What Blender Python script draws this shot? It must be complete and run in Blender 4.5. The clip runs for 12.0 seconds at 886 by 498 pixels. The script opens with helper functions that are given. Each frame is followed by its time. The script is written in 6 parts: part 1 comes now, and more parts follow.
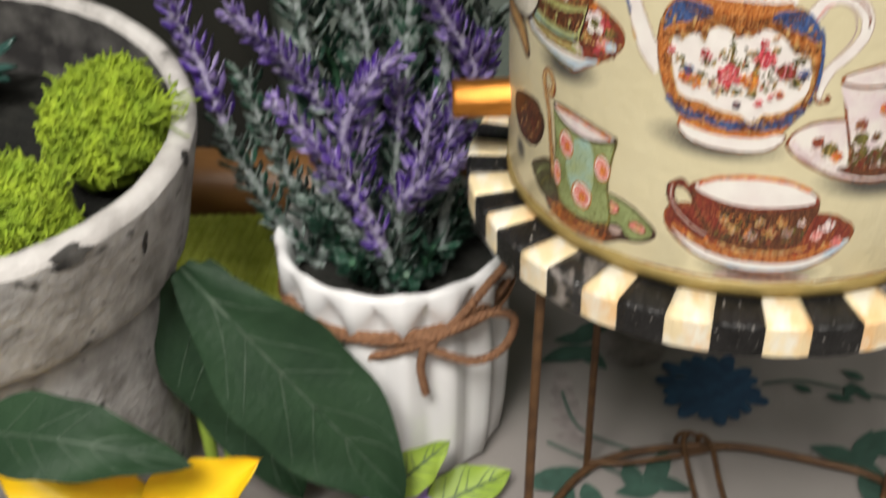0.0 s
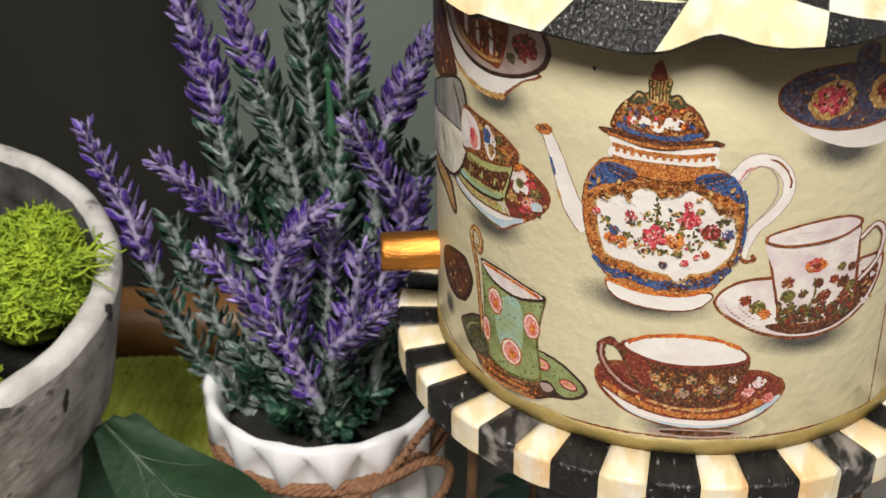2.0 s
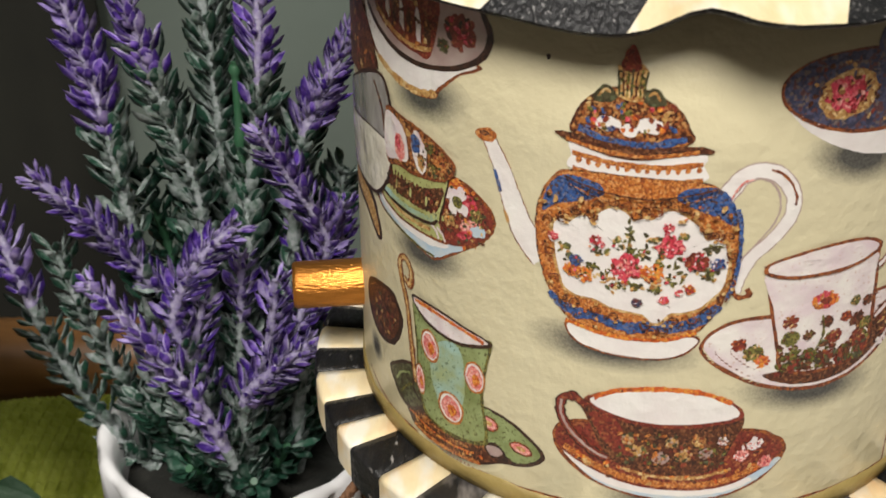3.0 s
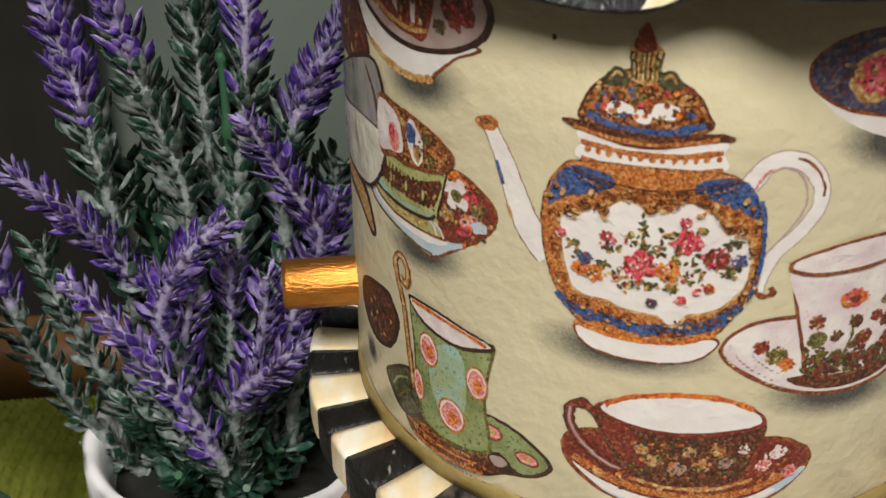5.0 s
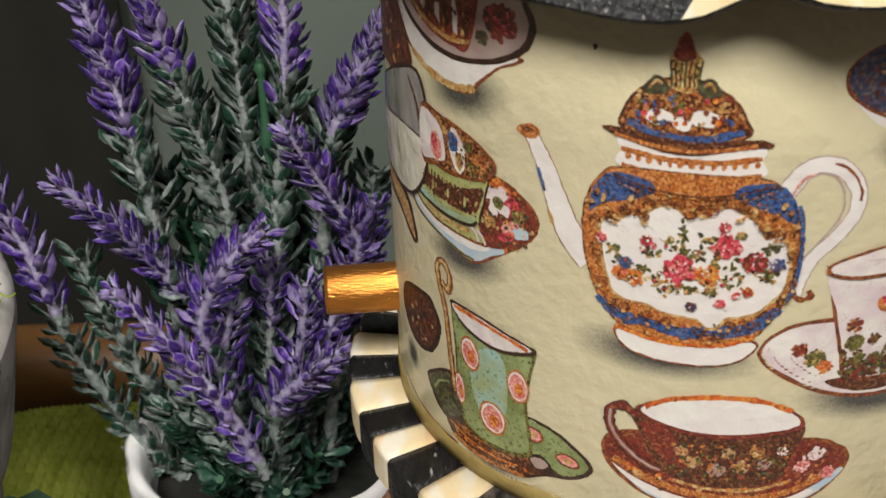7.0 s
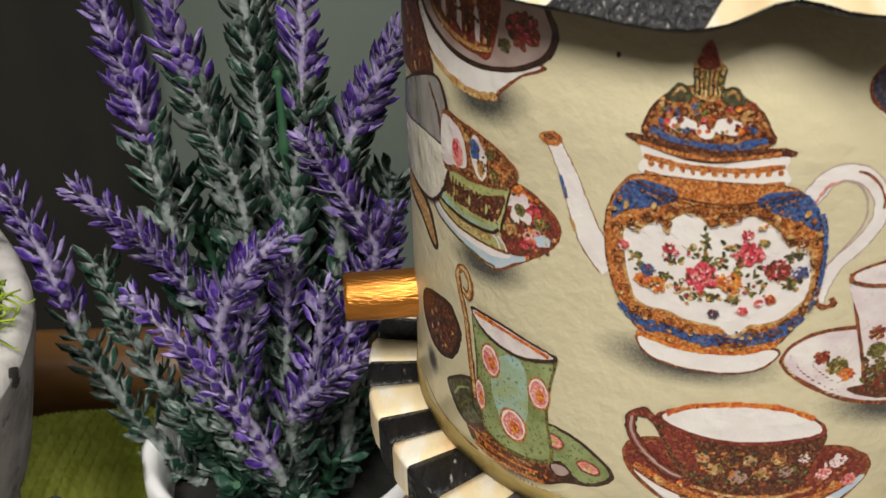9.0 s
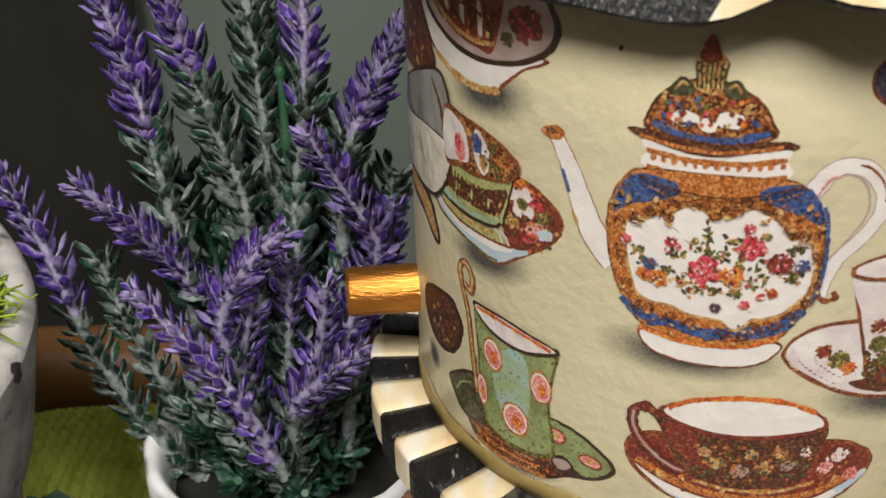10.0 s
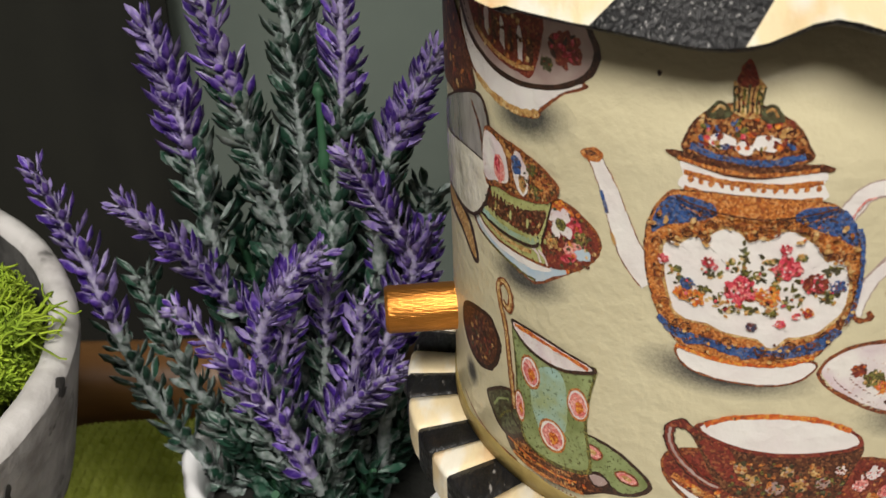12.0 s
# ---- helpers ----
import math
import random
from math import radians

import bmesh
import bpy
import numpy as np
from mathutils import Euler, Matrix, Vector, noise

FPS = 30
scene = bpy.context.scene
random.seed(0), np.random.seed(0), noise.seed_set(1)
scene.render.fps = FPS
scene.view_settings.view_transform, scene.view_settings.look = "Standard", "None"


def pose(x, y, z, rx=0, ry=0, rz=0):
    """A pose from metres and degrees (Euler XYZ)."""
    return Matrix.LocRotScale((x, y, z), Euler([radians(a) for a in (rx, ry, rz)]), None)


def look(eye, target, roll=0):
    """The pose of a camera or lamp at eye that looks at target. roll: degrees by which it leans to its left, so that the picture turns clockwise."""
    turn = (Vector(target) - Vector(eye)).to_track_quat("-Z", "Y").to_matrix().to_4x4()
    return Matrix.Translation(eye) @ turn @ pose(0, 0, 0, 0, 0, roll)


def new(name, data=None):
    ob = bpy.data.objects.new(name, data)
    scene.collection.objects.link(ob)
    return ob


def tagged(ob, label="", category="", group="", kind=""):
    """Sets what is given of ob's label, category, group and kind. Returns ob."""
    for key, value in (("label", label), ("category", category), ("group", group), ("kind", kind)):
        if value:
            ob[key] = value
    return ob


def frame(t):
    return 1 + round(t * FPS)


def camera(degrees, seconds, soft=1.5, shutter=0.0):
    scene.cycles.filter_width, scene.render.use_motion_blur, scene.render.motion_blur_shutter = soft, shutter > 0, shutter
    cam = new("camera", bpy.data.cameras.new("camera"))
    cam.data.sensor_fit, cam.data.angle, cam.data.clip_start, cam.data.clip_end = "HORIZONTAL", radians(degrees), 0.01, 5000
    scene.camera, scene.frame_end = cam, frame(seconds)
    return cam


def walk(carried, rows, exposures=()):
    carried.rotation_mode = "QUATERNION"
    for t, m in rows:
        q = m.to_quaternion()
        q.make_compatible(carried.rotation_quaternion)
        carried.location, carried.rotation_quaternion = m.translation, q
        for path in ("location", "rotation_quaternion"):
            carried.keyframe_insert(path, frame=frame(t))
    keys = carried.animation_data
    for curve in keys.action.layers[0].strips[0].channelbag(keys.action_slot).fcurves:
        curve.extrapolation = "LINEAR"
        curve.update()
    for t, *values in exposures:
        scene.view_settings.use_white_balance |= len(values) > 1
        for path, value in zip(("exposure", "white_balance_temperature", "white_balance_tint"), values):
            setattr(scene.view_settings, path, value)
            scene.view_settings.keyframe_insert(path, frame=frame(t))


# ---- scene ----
# ---- camera ----
cam = camera(40, 12.0, soft=1.5, shutter=0.6)
cam.data.dof.use_dof, cam.data.dof.focus_distance, cam.data.dof.aperture_fstop = True, 0.30, 38


def eye(x, y, z, turn, tilt, lean):
    return pose(x, y, z, 90 - tilt, 0, -turn) @ pose(0, 0, 0, 0, 0, -lean)


PATH = [
    (0.0, -0.0481, -0.3532, 0.2087, -8.078, 35.170, 1.545),
    (0.5, -0.0461, -0.3470, 0.2193, -6.439, 31.257, 0.180),
    (1.0, -0.0468, -0.3472, 0.2210, -5.784, 29.804, 0.195),
    (1.5, -0.0447, -0.3468, 0.2205, -5.356, 29.628, 0.609),
    (2.0, -0.0449, -0.3411, 0.2163, -4.807, 29.905, 0.617),
    (2.5, -0.0481, -0.3118, 0.1999, -3.217, 30.006, 0.207),
    (2.7, -0.0448, -0.2977, 0.1945, -2.261, 29.441, -0.253),
    (4.3, -0.0429, -0.2671, 0.1833, -1.404, 29.712, 0.435),
    (4.5, -0.0438, -0.2674, 0.1822, -1.695, 29.732, 0.454),
    (5.0, -0.0442, -0.2667, 0.1820, -1.910, 29.971, 0.538),
    (5.5, -0.0438, -0.2675, 0.1824, -2.036, 30.006, 0.656),
    (6.0, -0.0450, -0.2683, 0.1826, -2.379, 30.131, 0.972),
    (6.5, -0.0470, -0.2690, 0.1835, -2.824, 29.956, 1.280),
    (7.0, -0.0474, -0.2715, 0.1843, -3.273, 29.584, 1.506),
    (9.0, -0.0500, -0.2719, 0.1851, -3.733, 29.357, 1.712),
    (9.5, -0.0488, -0.2720, 0.1859, -3.691, 29.246, 1.637),
    (10.0, -0.0504, -0.2727, 0.1844, -3.748, 29.403, 1.680),
    (10.5, -0.0513, -0.2738, 0.1871, -4.212, 29.135, 2.072),
    (11.0, -0.0501, -0.2741, 0.1873, -4.410, 28.892, 2.113),
    (11.5, -0.0521, -0.2757, 0.1875, -4.886, 28.811, 2.138),
    (12.0, -0.0528, -0.2769, 0.1877, -5.154, 28.642, 2.229),
]
walk(cam, [(t, eye(*p)) for t, *p in PATH], exposures=[(0, 0.03), (0.5, -0.06), (1, -0.06), (2, -0.03), (4.5, -0.28), (7, -0.24), (12, -0.26)])

# ---- world and lamps ----
world = bpy.data.worlds.new("world")
scene.world = world
world.use_nodes = True
world.node_tree.nodes["Background"].inputs[0].default_value = (0.9, 0.95, 1.0, 1)
world.node_tree.nodes["Background"].inputs[1].default_value = 0.03

FLOOR, CEIL, CLOTH = -0.95, 1.5, -0.183


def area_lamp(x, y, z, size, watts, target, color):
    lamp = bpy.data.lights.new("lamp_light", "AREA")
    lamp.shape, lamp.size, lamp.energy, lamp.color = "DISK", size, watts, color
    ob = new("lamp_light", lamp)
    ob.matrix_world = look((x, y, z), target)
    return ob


# Two unseen lamps added above and behind the camera; the second fills the right.
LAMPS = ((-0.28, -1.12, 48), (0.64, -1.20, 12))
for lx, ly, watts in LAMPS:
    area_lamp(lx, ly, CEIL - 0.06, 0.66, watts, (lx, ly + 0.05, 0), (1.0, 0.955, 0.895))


# ---- materials ----
def mat(name, color, rough=0.6, metal=0.0, other=None, scale=60.0, mix=0.5, bump=0.0, bump_scale=None, stretch=(1, 1, 1), spec=0.5,
        coat=0.0, per_object=0.0, per_island=0.0, fine=None, contrast=(0.35, 0.65)):
    """color and other are mixed by noise at scale (per metre), with a second finer noise; bump in metres."""
    m = bpy.data.materials.new(name)
    m.use_nodes = True
    nt = m.node_tree
    b = nt.nodes["Principled BSDF"]
    b.inputs["Roughness"].default_value = rough
    b.inputs["Metallic"].default_value = metal
    b.inputs["Specular IOR Level"].default_value = spec
    b.inputs["Coat Weight"].default_value = coat
    b.inputs["Coat Roughness"].default_value = 0.15
    co = nt.nodes.new("ShaderNodeTexCoord")
    mp = nt.nodes.new("ShaderNodeMapping")
    mp.inputs["Scale"].default_value = stretch
    nt.links.new(co.outputs["Object"], mp.inputs["Vector"])
    n1 = nt.nodes.new("ShaderNodeTexNoise")
    n1.inputs["Scale"].default_value = scale
    n1.inputs["Detail"].default_value = 5
    nt.links.new(mp.outputs[0], n1.inputs["Vector"])
    ramp = nt.nodes.new("ShaderNodeMapRange")
    ramp.inputs["From Min"].default_value, ramp.inputs["From Max"].default_value = contrast
    ramp.inputs["To Max"].default_value = mix
    nt.links.new(n1.outputs["Fac"], ramp.inputs["Value"])
    mx = nt.nodes.new("ShaderNodeMix")
    mx.data_type = "RGBA"
    mx.inputs["A"].default_value = (*color, 1)
    mx.inputs["B"].default_value = (*(other or [c * 0.7 for c in color]), 1)
    nt.links.new(ramp.outputs[0], mx.inputs["Factor"])
    out = mx.outputs["Result"]
    if fine:
        n2 = nt.nodes.new("ShaderNodeTexNoise")
        n2.inputs["Scale"].default_value = fine[1]
        n2.inputs["Detail"].default_value = 3
        nt.links.new(mp.outputs[0], n2.inputs["Vector"])
        r2 = nt.nodes.new("ShaderNodeMapRange")
        r2.inputs["From Min"].default_value, r2.inputs["From Max"].default_value = fine[2] if len(fine) > 2 else (0.5, 0.65)
        nt.links.new(n2.outputs["Fac"], r2.inputs["Value"])
        m2 = nt.nodes.new("ShaderNodeMix")
        m2.data_type = "RGBA"
        m2.inputs["B"].default_value = (*fine[0], 1)
        nt.links.new(r2.outputs[0], m2.inputs["Factor"])
        nt.links.new(out, m2.inputs["A"])
        out = m2.outputs["Result"]
    if per_object or per_island:
        if per_object:
            src = nt.nodes.new("ShaderNodeObjectInfo").outputs["Random"]
        else:
            src = nt.nodes.new("ShaderNodeNewGeometry").outputs["Random Per Island"]
        amount = per_object or per_island
        r3 = nt.nodes.new("ShaderNodeMapRange")
        r3.inputs["To Min"].default_value, r3.inputs["To Max"].default_value = 1 - amount, 1 + amount
        nt.links.new(src, r3.inputs["Value"])
        hs = nt.nodes.new("ShaderNodeHueSaturation")
        nt.links.new(r3.outputs[0], hs.inputs["Value"])
        nt.links.new(out, hs.inputs["Color"])
        out = hs.outputs["Color"]
    nt.links.new(out, b.inputs["Base Color"])
    if bump:
        nb = nt.nodes.new("ShaderNodeTexNoise")
        nb.inputs["Scale"].default_value = bump_scale or scale * 3
        nb.inputs["Detail"].default_value = 4
        nt.links.new(mp.outputs[0], nb.inputs["Vector"])
        bp = nt.nodes.new("ShaderNodeBump")
        bp.inputs["Distance"].default_value = bump
        bp.inputs["Strength"].default_value = 0.8
        nt.links.new(nb.outputs["Fac"], bp.inputs["Height"])
        nt.links.new(bp.outputs[0], b.inputs["Normal"])
    return m


def ornament(name, colors, cell=1.0, rough=0.38, grain=0.25):
    """Printed ornament: tiny patches of several inks, cell in millimetres, with a fine paper grain over them."""
    m = bpy.data.materials.new(name)
    m.use_nodes = True
    nt = m.node_tree
    b = nt.nodes["Principled BSDF"]
    b.inputs["Roughness"].default_value = rough
    co = nt.nodes.new("ShaderNodeTexCoord")
    wob = nt.nodes.new("ShaderNodeTexNoise")
    wob.inputs["Scale"].default_value = 700 / cell
    nt.links.new(co.outputs["Object"], wob.inputs["Vector"])
    sc = nt.nodes.new("ShaderNodeVectorMath")
    sc.operation = "SCALE"
    sc.inputs["Scale"].default_value = 0.0016 * cell
    nt.links.new(wob.outputs["Color"], sc.inputs[0])
    ad = nt.nodes.new("ShaderNodeVectorMath")
    nt.links.new(co.outputs["Object"], ad.inputs[0])
    nt.links.new(sc.outputs[0], ad.inputs[1])
    vo = nt.nodes.new("ShaderNodeTexVoronoi")
    vo.inputs["Scale"].default_value = 1000 / cell
    nt.links.new(ad.outputs[0], vo.inputs["Vector"])
    sep = nt.nodes.new("ShaderNodeSeparateColor")
    nt.links.new(vo.outputs["Color"], sep.inputs[0])
    ramp = nt.nodes.new("ShaderNodeValToRGB")
    ramp.color_ramp.interpolation = "CONSTANT"
    e = ramp.color_ramp.elements
    for k, c in enumerate(colors):
        el = e[k] if k < 2 else e.new(k / len(colors))
        el.position, el.color = k / len(colors), (*c, 1)
    nt.links.new(sep.outputs[0], ramp.inputs[0])
    gr = nt.nodes.new("ShaderNodeTexNoise")
    gr.inputs["Scale"].default_value = 2600
    nt.links.new(co.outputs["Object"], gr.inputs["Vector"])
    mr = nt.nodes.new("ShaderNodeMapRange")
    mr.inputs["From Min"].default_value, mr.inputs["From Max"].default_value = 0.3, 0.7
    mr.inputs["To Min"].default_value, mr.inputs["To Max"].default_value = 1 - grain, 1 + grain
    nt.links.new(gr.outputs["Fac"], mr.inputs["Value"])
    hs = nt.nodes.new("ShaderNodeHueSaturation")
    nt.links.new(ramp.outputs[0], hs.inputs["Color"])
    nt.links.new(mr.outputs[0], hs.inputs["Value"])
    nt.links.new(hs.outputs[0], b.inputs["Base Color"])
    return m


M = {
    "paper": mat("cream_paper", (0.66, 0.60, 0.40), 0.3, other=(0.60, 0.53, 0.33), scale=35, mix=0.4, bump=0.0006, bump_scale=260, spec=0.5),
    "gold_band": mat("dull_gold_paint", (0.34, 0.255, 0.085), 0.5, 0.15, other=(0.24, 0.17, 0.055), scale=150, bump=0.0004, bump_scale=500),
    "cream": mat("cream_paint", (0.80, 0.67, 0.42), 0.42, other=(0.78, 0.46, 0.20), scale=75, mix=0.85, bump=0.0006, bump_scale=420,
                 stretch=(1, 0.4, 0.5), contrast=(0.50, 0.68), fine=((0.82, 0.77, 0.64), 130, (0.48, 0.62)), per_object=0.05),
    "black": mat("black_paint", (0.007, 0.007, 0.007), 0.42, other=(0.022, 0.021, 0.021), scale=160, mix=0.6, bump=0.0012, bump_scale=560,
                 stretch=(1, 0.3, 1), fine=((0.32, 0.30, 0.28), 620, (0.66, 0.76)), per_object=0.3, spec=0.38),
    "black_worn": mat("worn_black_paint", (0.02, 0.02, 0.02), 0.35, other=(0.30, 0.27, 0.25), scale=190, mix=0.9, bump=0.0006, bump_scale=420,
                      stretch=(1, 0.3, 1), contrast=(0.45, 0.62)),
    "roof_black": mat("roof_black_paint", (0.010, 0.010, 0.011), 0.35, other=(0.028, 0.028, 0.029), scale=160, mix=0.7, bump=0.0010, bump_scale=1100, spec=0.4,
                      stretch=(1, 0.6, 0.6), fine=((0.34, 0.33, 0.32), 1500, (0.61, 0.72))),
    "copper": mat("copper_gold_paint", (0.72, 0.30, 0.06), 0.3, 0.9, other=(0.50, 0.19, 0.03), scale=120, stretch=(1, 6, 6), bump=0.0004,
                  bump_scale=350),
    "white_print": mat("white_ink", (0.82, 0.79, 0.74), 0.32, other=(0.74, 0.66, 0.64), scale=120, mix=0.6, bump=0.0005, bump_scale=280),
    "cup_white": mat("cup_white_ink", (0.80, 0.76, 0.70), 0.32, other=(0.66, 0.52, 0.56), scale=150, mix=0.85, bump=0.0005, bump_scale=280, fine=((0.60, 0.42, 0.34), 1500, (0.63, 0.72))),
    "rust": ornament("rust_ink", [(0.50, 0.16, 0.03), (0.38, 0.10, 0.025), (0.60, 0.25, 0.07), (0.46, 0.15, 0.03), (0.24, 0.065, 0.02), (0.56, 0.22, 0.055), (0.30, 0.085, 0.02), (0.62, 0.30, 0.11)], 0.42),
    "rust_dark": ornament("dark_rust_ink", [(0.28, 0.085, 0.025), (0.13, 0.038, 0.013), (0.40, 0.15, 0.04), (0.07, 0.022, 0.01), (0.30, 0.10, 0.03), (0.05, 0.015, 0.008), (0.48, 0.25, 0.09)], 0.55),
    "mauve": mat("mauve_ink", (0.46, 0.36, 0.32), 0.36, other=(0.34, 0.22, 0.20), scale=160, mix=0.8),
    "maroon": ornament("maroon_ink", [(0.20, 0.03, 0.02), (0.14, 0.024, 0.016), (0.25, 0.045, 0.028), (0.18, 0.03, 0.02), (0.31, 0.10, 0.04), (0.21, 0.04, 0.02), (0.11, 0.022, 0.014)], 0.5),
    "brown": ornament("brown_ink", [(0.09, 0.03, 0.015), (0.04, 0.016, 0.01), (0.14, 0.05, 0.02), (0.07, 0.025, 0.012), (0.22, 0.09, 0.04), (0.10, 0.03, 0.015)], 0.5),
    "line": ornament("outline_ink", [(0.18, 0.045, 0.02), (0.34, 0.11, 0.03), (0.10, 0.03, 0.015), (0.22, 0.06, 0.02)], 0.5),
    "dark_line": ornament("dark_outline_ink", [(0.035, 0.018, 0.012), (0.07, 0.03, 0.018), (0.025, 0.013, 0.01), (0.05, 0.022, 0.014)], 0.5),
    "blue": ornament("blue_ink", [(0.03, 0.075, 0.23), (0.05, 0.12, 0.31), (0.02, 0.04, 0.12), (0.04, 0.09, 0.26), (0.09, 0.05, 0.04), (0.05, 0.11, 0.29), (0.14, 0.15, 0.24)], 0.45),
    "plate_blue": ornament("slate_blue_ink", [(0.06, 0.065, 0.12), (0.04, 0.04, 0.07), (0.09, 0.09, 0.15), (0.12, 0.05, 0.05), (0.05, 0.055, 0.10), (0.16, 0.12, 0.11)], 0.8),
    "pale_blue": mat("pale_blue_ink", (0.42, 0.55, 0.66), 0.38, other=(0.66, 0.66, 0.60), scale=200, mix=0.8),
    "rose": ornament("rose_ink", [(0.62, 0.06, 0.10), (0.45, 0.03, 0.05), (0.70, 0.16, 0.18), (0.30, 0.02, 0.03), (0.60, 0.07, 0.09)], 0.6),
    "pink": ornament("pink_ink", [(0.72, 0.27, 0.24), (0.62, 0.14, 0.13), (0.78, 0.42, 0.36), (0.70, 0.24, 0.20)], 0.6),
    "orange": ornament("orange_ink", [(0.64, 0.18, 0.03), (0.54, 0.10, 0.02), (0.70, 0.30, 0.05), (0.40, 0.07, 0.02), (0.62, 0.16, 0.03)], 0.6),
    "leaf_ink": ornament("olive_ink", [(0.15, 0.14, 0.03), (0.09, 0.08, 0.02), (0.22, 0.20, 0.05), (0.06, 0.05, 0.02)], 0.5),
    "green_print": mat("sage_ink", (0.31, 0.37, 0.16), 0.34, other=(0.17, 0.21, 0.07), scale=170, mix=0.95, fine=((0.10, 0.10, 0.03), 1300, (0.57, 0.66)), bump=0.0004, bump_scale=300),
    "aqua": mat("aqua_ink", (0.33, 0.50, 0.44), 0.34, other=(0.32, 0.38, 0.18), scale=170, mix=0.95, fine=((0.14, 0.20, 0.12), 1300, (0.60, 0.68)), bump=0.0004, bump_scale=300),
    "lime_print": mat("lime_ink", (0.50, 0.53, 0.22), 0.34, other=(0.33, 0.32, 0.10), scale=190, mix=0.95, fine=((0.16, 0.12, 0.04), 1300, (0.60, 0.68))),
    "dark_olive": ornament("dark_olive_ink", [(0.07, 0.065, 0.03), (0.11, 0.12, 0.06), (0.05, 0.04, 0.02), (0.08, 0.07, 0.035)], 0.8),
    "tan": ornament("tan_ink", [(0.56, 0.34, 0.12), (0.44, 0.24, 0.08), (0.66, 0.47, 0.22), (0.50, 0.28, 0.09), (0.34, 0.15, 0.05)], 0.7),
    "silver": mat("silver_ink", (0.40, 0.38, 0.34), 0.15, other=(0.17, 0.155, 0.13), scale=110, mix=0.9, bump=0.0012, bump_scale=160, coat=0.8, stretch=(1, 1, 0.4)),
    "pearl": mat("pearl_ink", (0.88, 0.84, 0.70), 0.14, other=(0.66, 0.61, 0.48), scale=120, mix=0.9, coat=0.8, bump=0.0012, bump_scale=160),
    "ceramic": mat("white_glaze", (0.84, 0.84, 0.84), 0.14, other=(0.79, 0.79, 0.80), scale=12, mix=0.8, coat=0.4),
    "twine": mat("jute_twine", (0.30, 0.15, 0.075), 0.8, other=(0.17, 0.08, 0.04), scale=500, mix=0.9, bump=0.0005, bump_scale=1500),
    "concrete": mat("whitewashed_concrete", (0.42, 0.41, 0.40), 0.9, other=(0.22, 0.21, 0.20), scale=70, mix=0.95, bump=0.0014, bump_scale=190,
                    fine=((0.06, 0.058, 0.055), 110, (0.62, 0.73)), contrast=(0.40, 0.66), stretch=(1, 1, 1.2)),
    "concrete_dark": mat("dark_mottled_concrete", (0.085, 0.082, 0.077), 0.95, other=(0.016, 0.015, 0.015), scale=60, mix=0.95, bump=0.0016, bump_scale=130, contrast=(0.4, 0.6)),
    "rim_white": mat("worn_white_wash", (0.62, 0.60, 0.58), 0.85, other=(0.36, 0.34, 0.325), scale=60, mix=0.95, bump=0.0012, bump_scale=140,
                     fine=((0.10, 0.095, 0.09), 60, (0.63, 0.73)), contrast=(0.42, 0.7)),
    "soil": mat("dark_soil", (0.014, 0.014, 0.011), 0.95, other=(0.006, 0.007, 0.005), scale=120, mix=0.9, bump=0.003, bump_scale=160),
    "moss": mat("lime_reindeer_moss", (0.37, 0.49, 0.03), 0.75, other=(0.22, 0.34, 0.02), scale=90, mix=0.9, per_island=0.25),
    "floret": mat("violet_floret", (0.054, 0.020, 0.215), 0.36, other=(0.22, 0.13, 0.46), scale=330, mix=0.8, per_island=0.4, contrast=(0.46, 0.68)),
    "floret_frost": mat("frosted_lilac_floret", (0.36, 0.29, 0.53), 0.55, other=(0.16, 0.10, 0.37), scale=420, mix=0.9, per_island=0.3),
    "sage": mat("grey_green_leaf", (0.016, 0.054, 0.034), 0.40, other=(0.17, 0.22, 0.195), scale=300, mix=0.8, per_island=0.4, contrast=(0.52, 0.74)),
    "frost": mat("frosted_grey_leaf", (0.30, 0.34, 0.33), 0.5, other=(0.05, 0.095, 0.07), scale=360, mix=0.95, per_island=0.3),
    "frost_lilac": mat("frosted_lilac_stem", (0.43, 0.40, 0.53), 0.6, other=(0.23, 0.18, 0.38), scale=420, mix=0.9, bump=0.0008, bump_scale=700),
    "frost_stem": mat("frosted_grey_stem", (0.34, 0.37, 0.375), 0.6, other=(0.12, 0.17, 0.14), scale=380, mix=0.9, bump=0.0008, bump_scale=700),
    "stem": mat("green_plastic_stem", (0.03, 0.11, 0.05), 0.45, other=(0.06, 0.13, 0.08), scale=150),
    "leaf": mat("dark_green_leaf", (0.014, 0.038, 0.017), 0.62, other=(0.023, 0.056, 0.025), scale=45, mix=0.9, bump=0.0009, bump_scale=260, spec=0.3),
    "teal": mat("teal_succulent", (0.025, 0.07, 0.06), 0.3, other=(0.05, 0.12, 0.10), scale=80, mix=0.8),
    "vein": mat("pale_leaf_vein", (0.09, 0.13, 0.09), 0.6, other=(0.02, 0.052, 0.023), scale=160, mix=0.9),
    "yellow": mat("yellow_petal", (0.84, 0.60, 0.01), 0.5, other=(0.80, 0.45, 0.005), scale=60, mix=0.8),
    "violet": mat("violet_petal", (0.30, 0.20, 0.46), 0.55, other=(0.18, 0.10, 0.33), scale=90, mix=0.8),
    "lime": mat("lime_leaf", (0.30, 0.42, 0.06), 0.5, other=(0.22, 0.34, 0.04), scale=70, mix=0.8),
    "woven": mat("lime_woven_straw", (0.62, 0.68, 0.12), 0.65, other=(0.36, 0.42, 0.03), scale=110, mix=0.8),
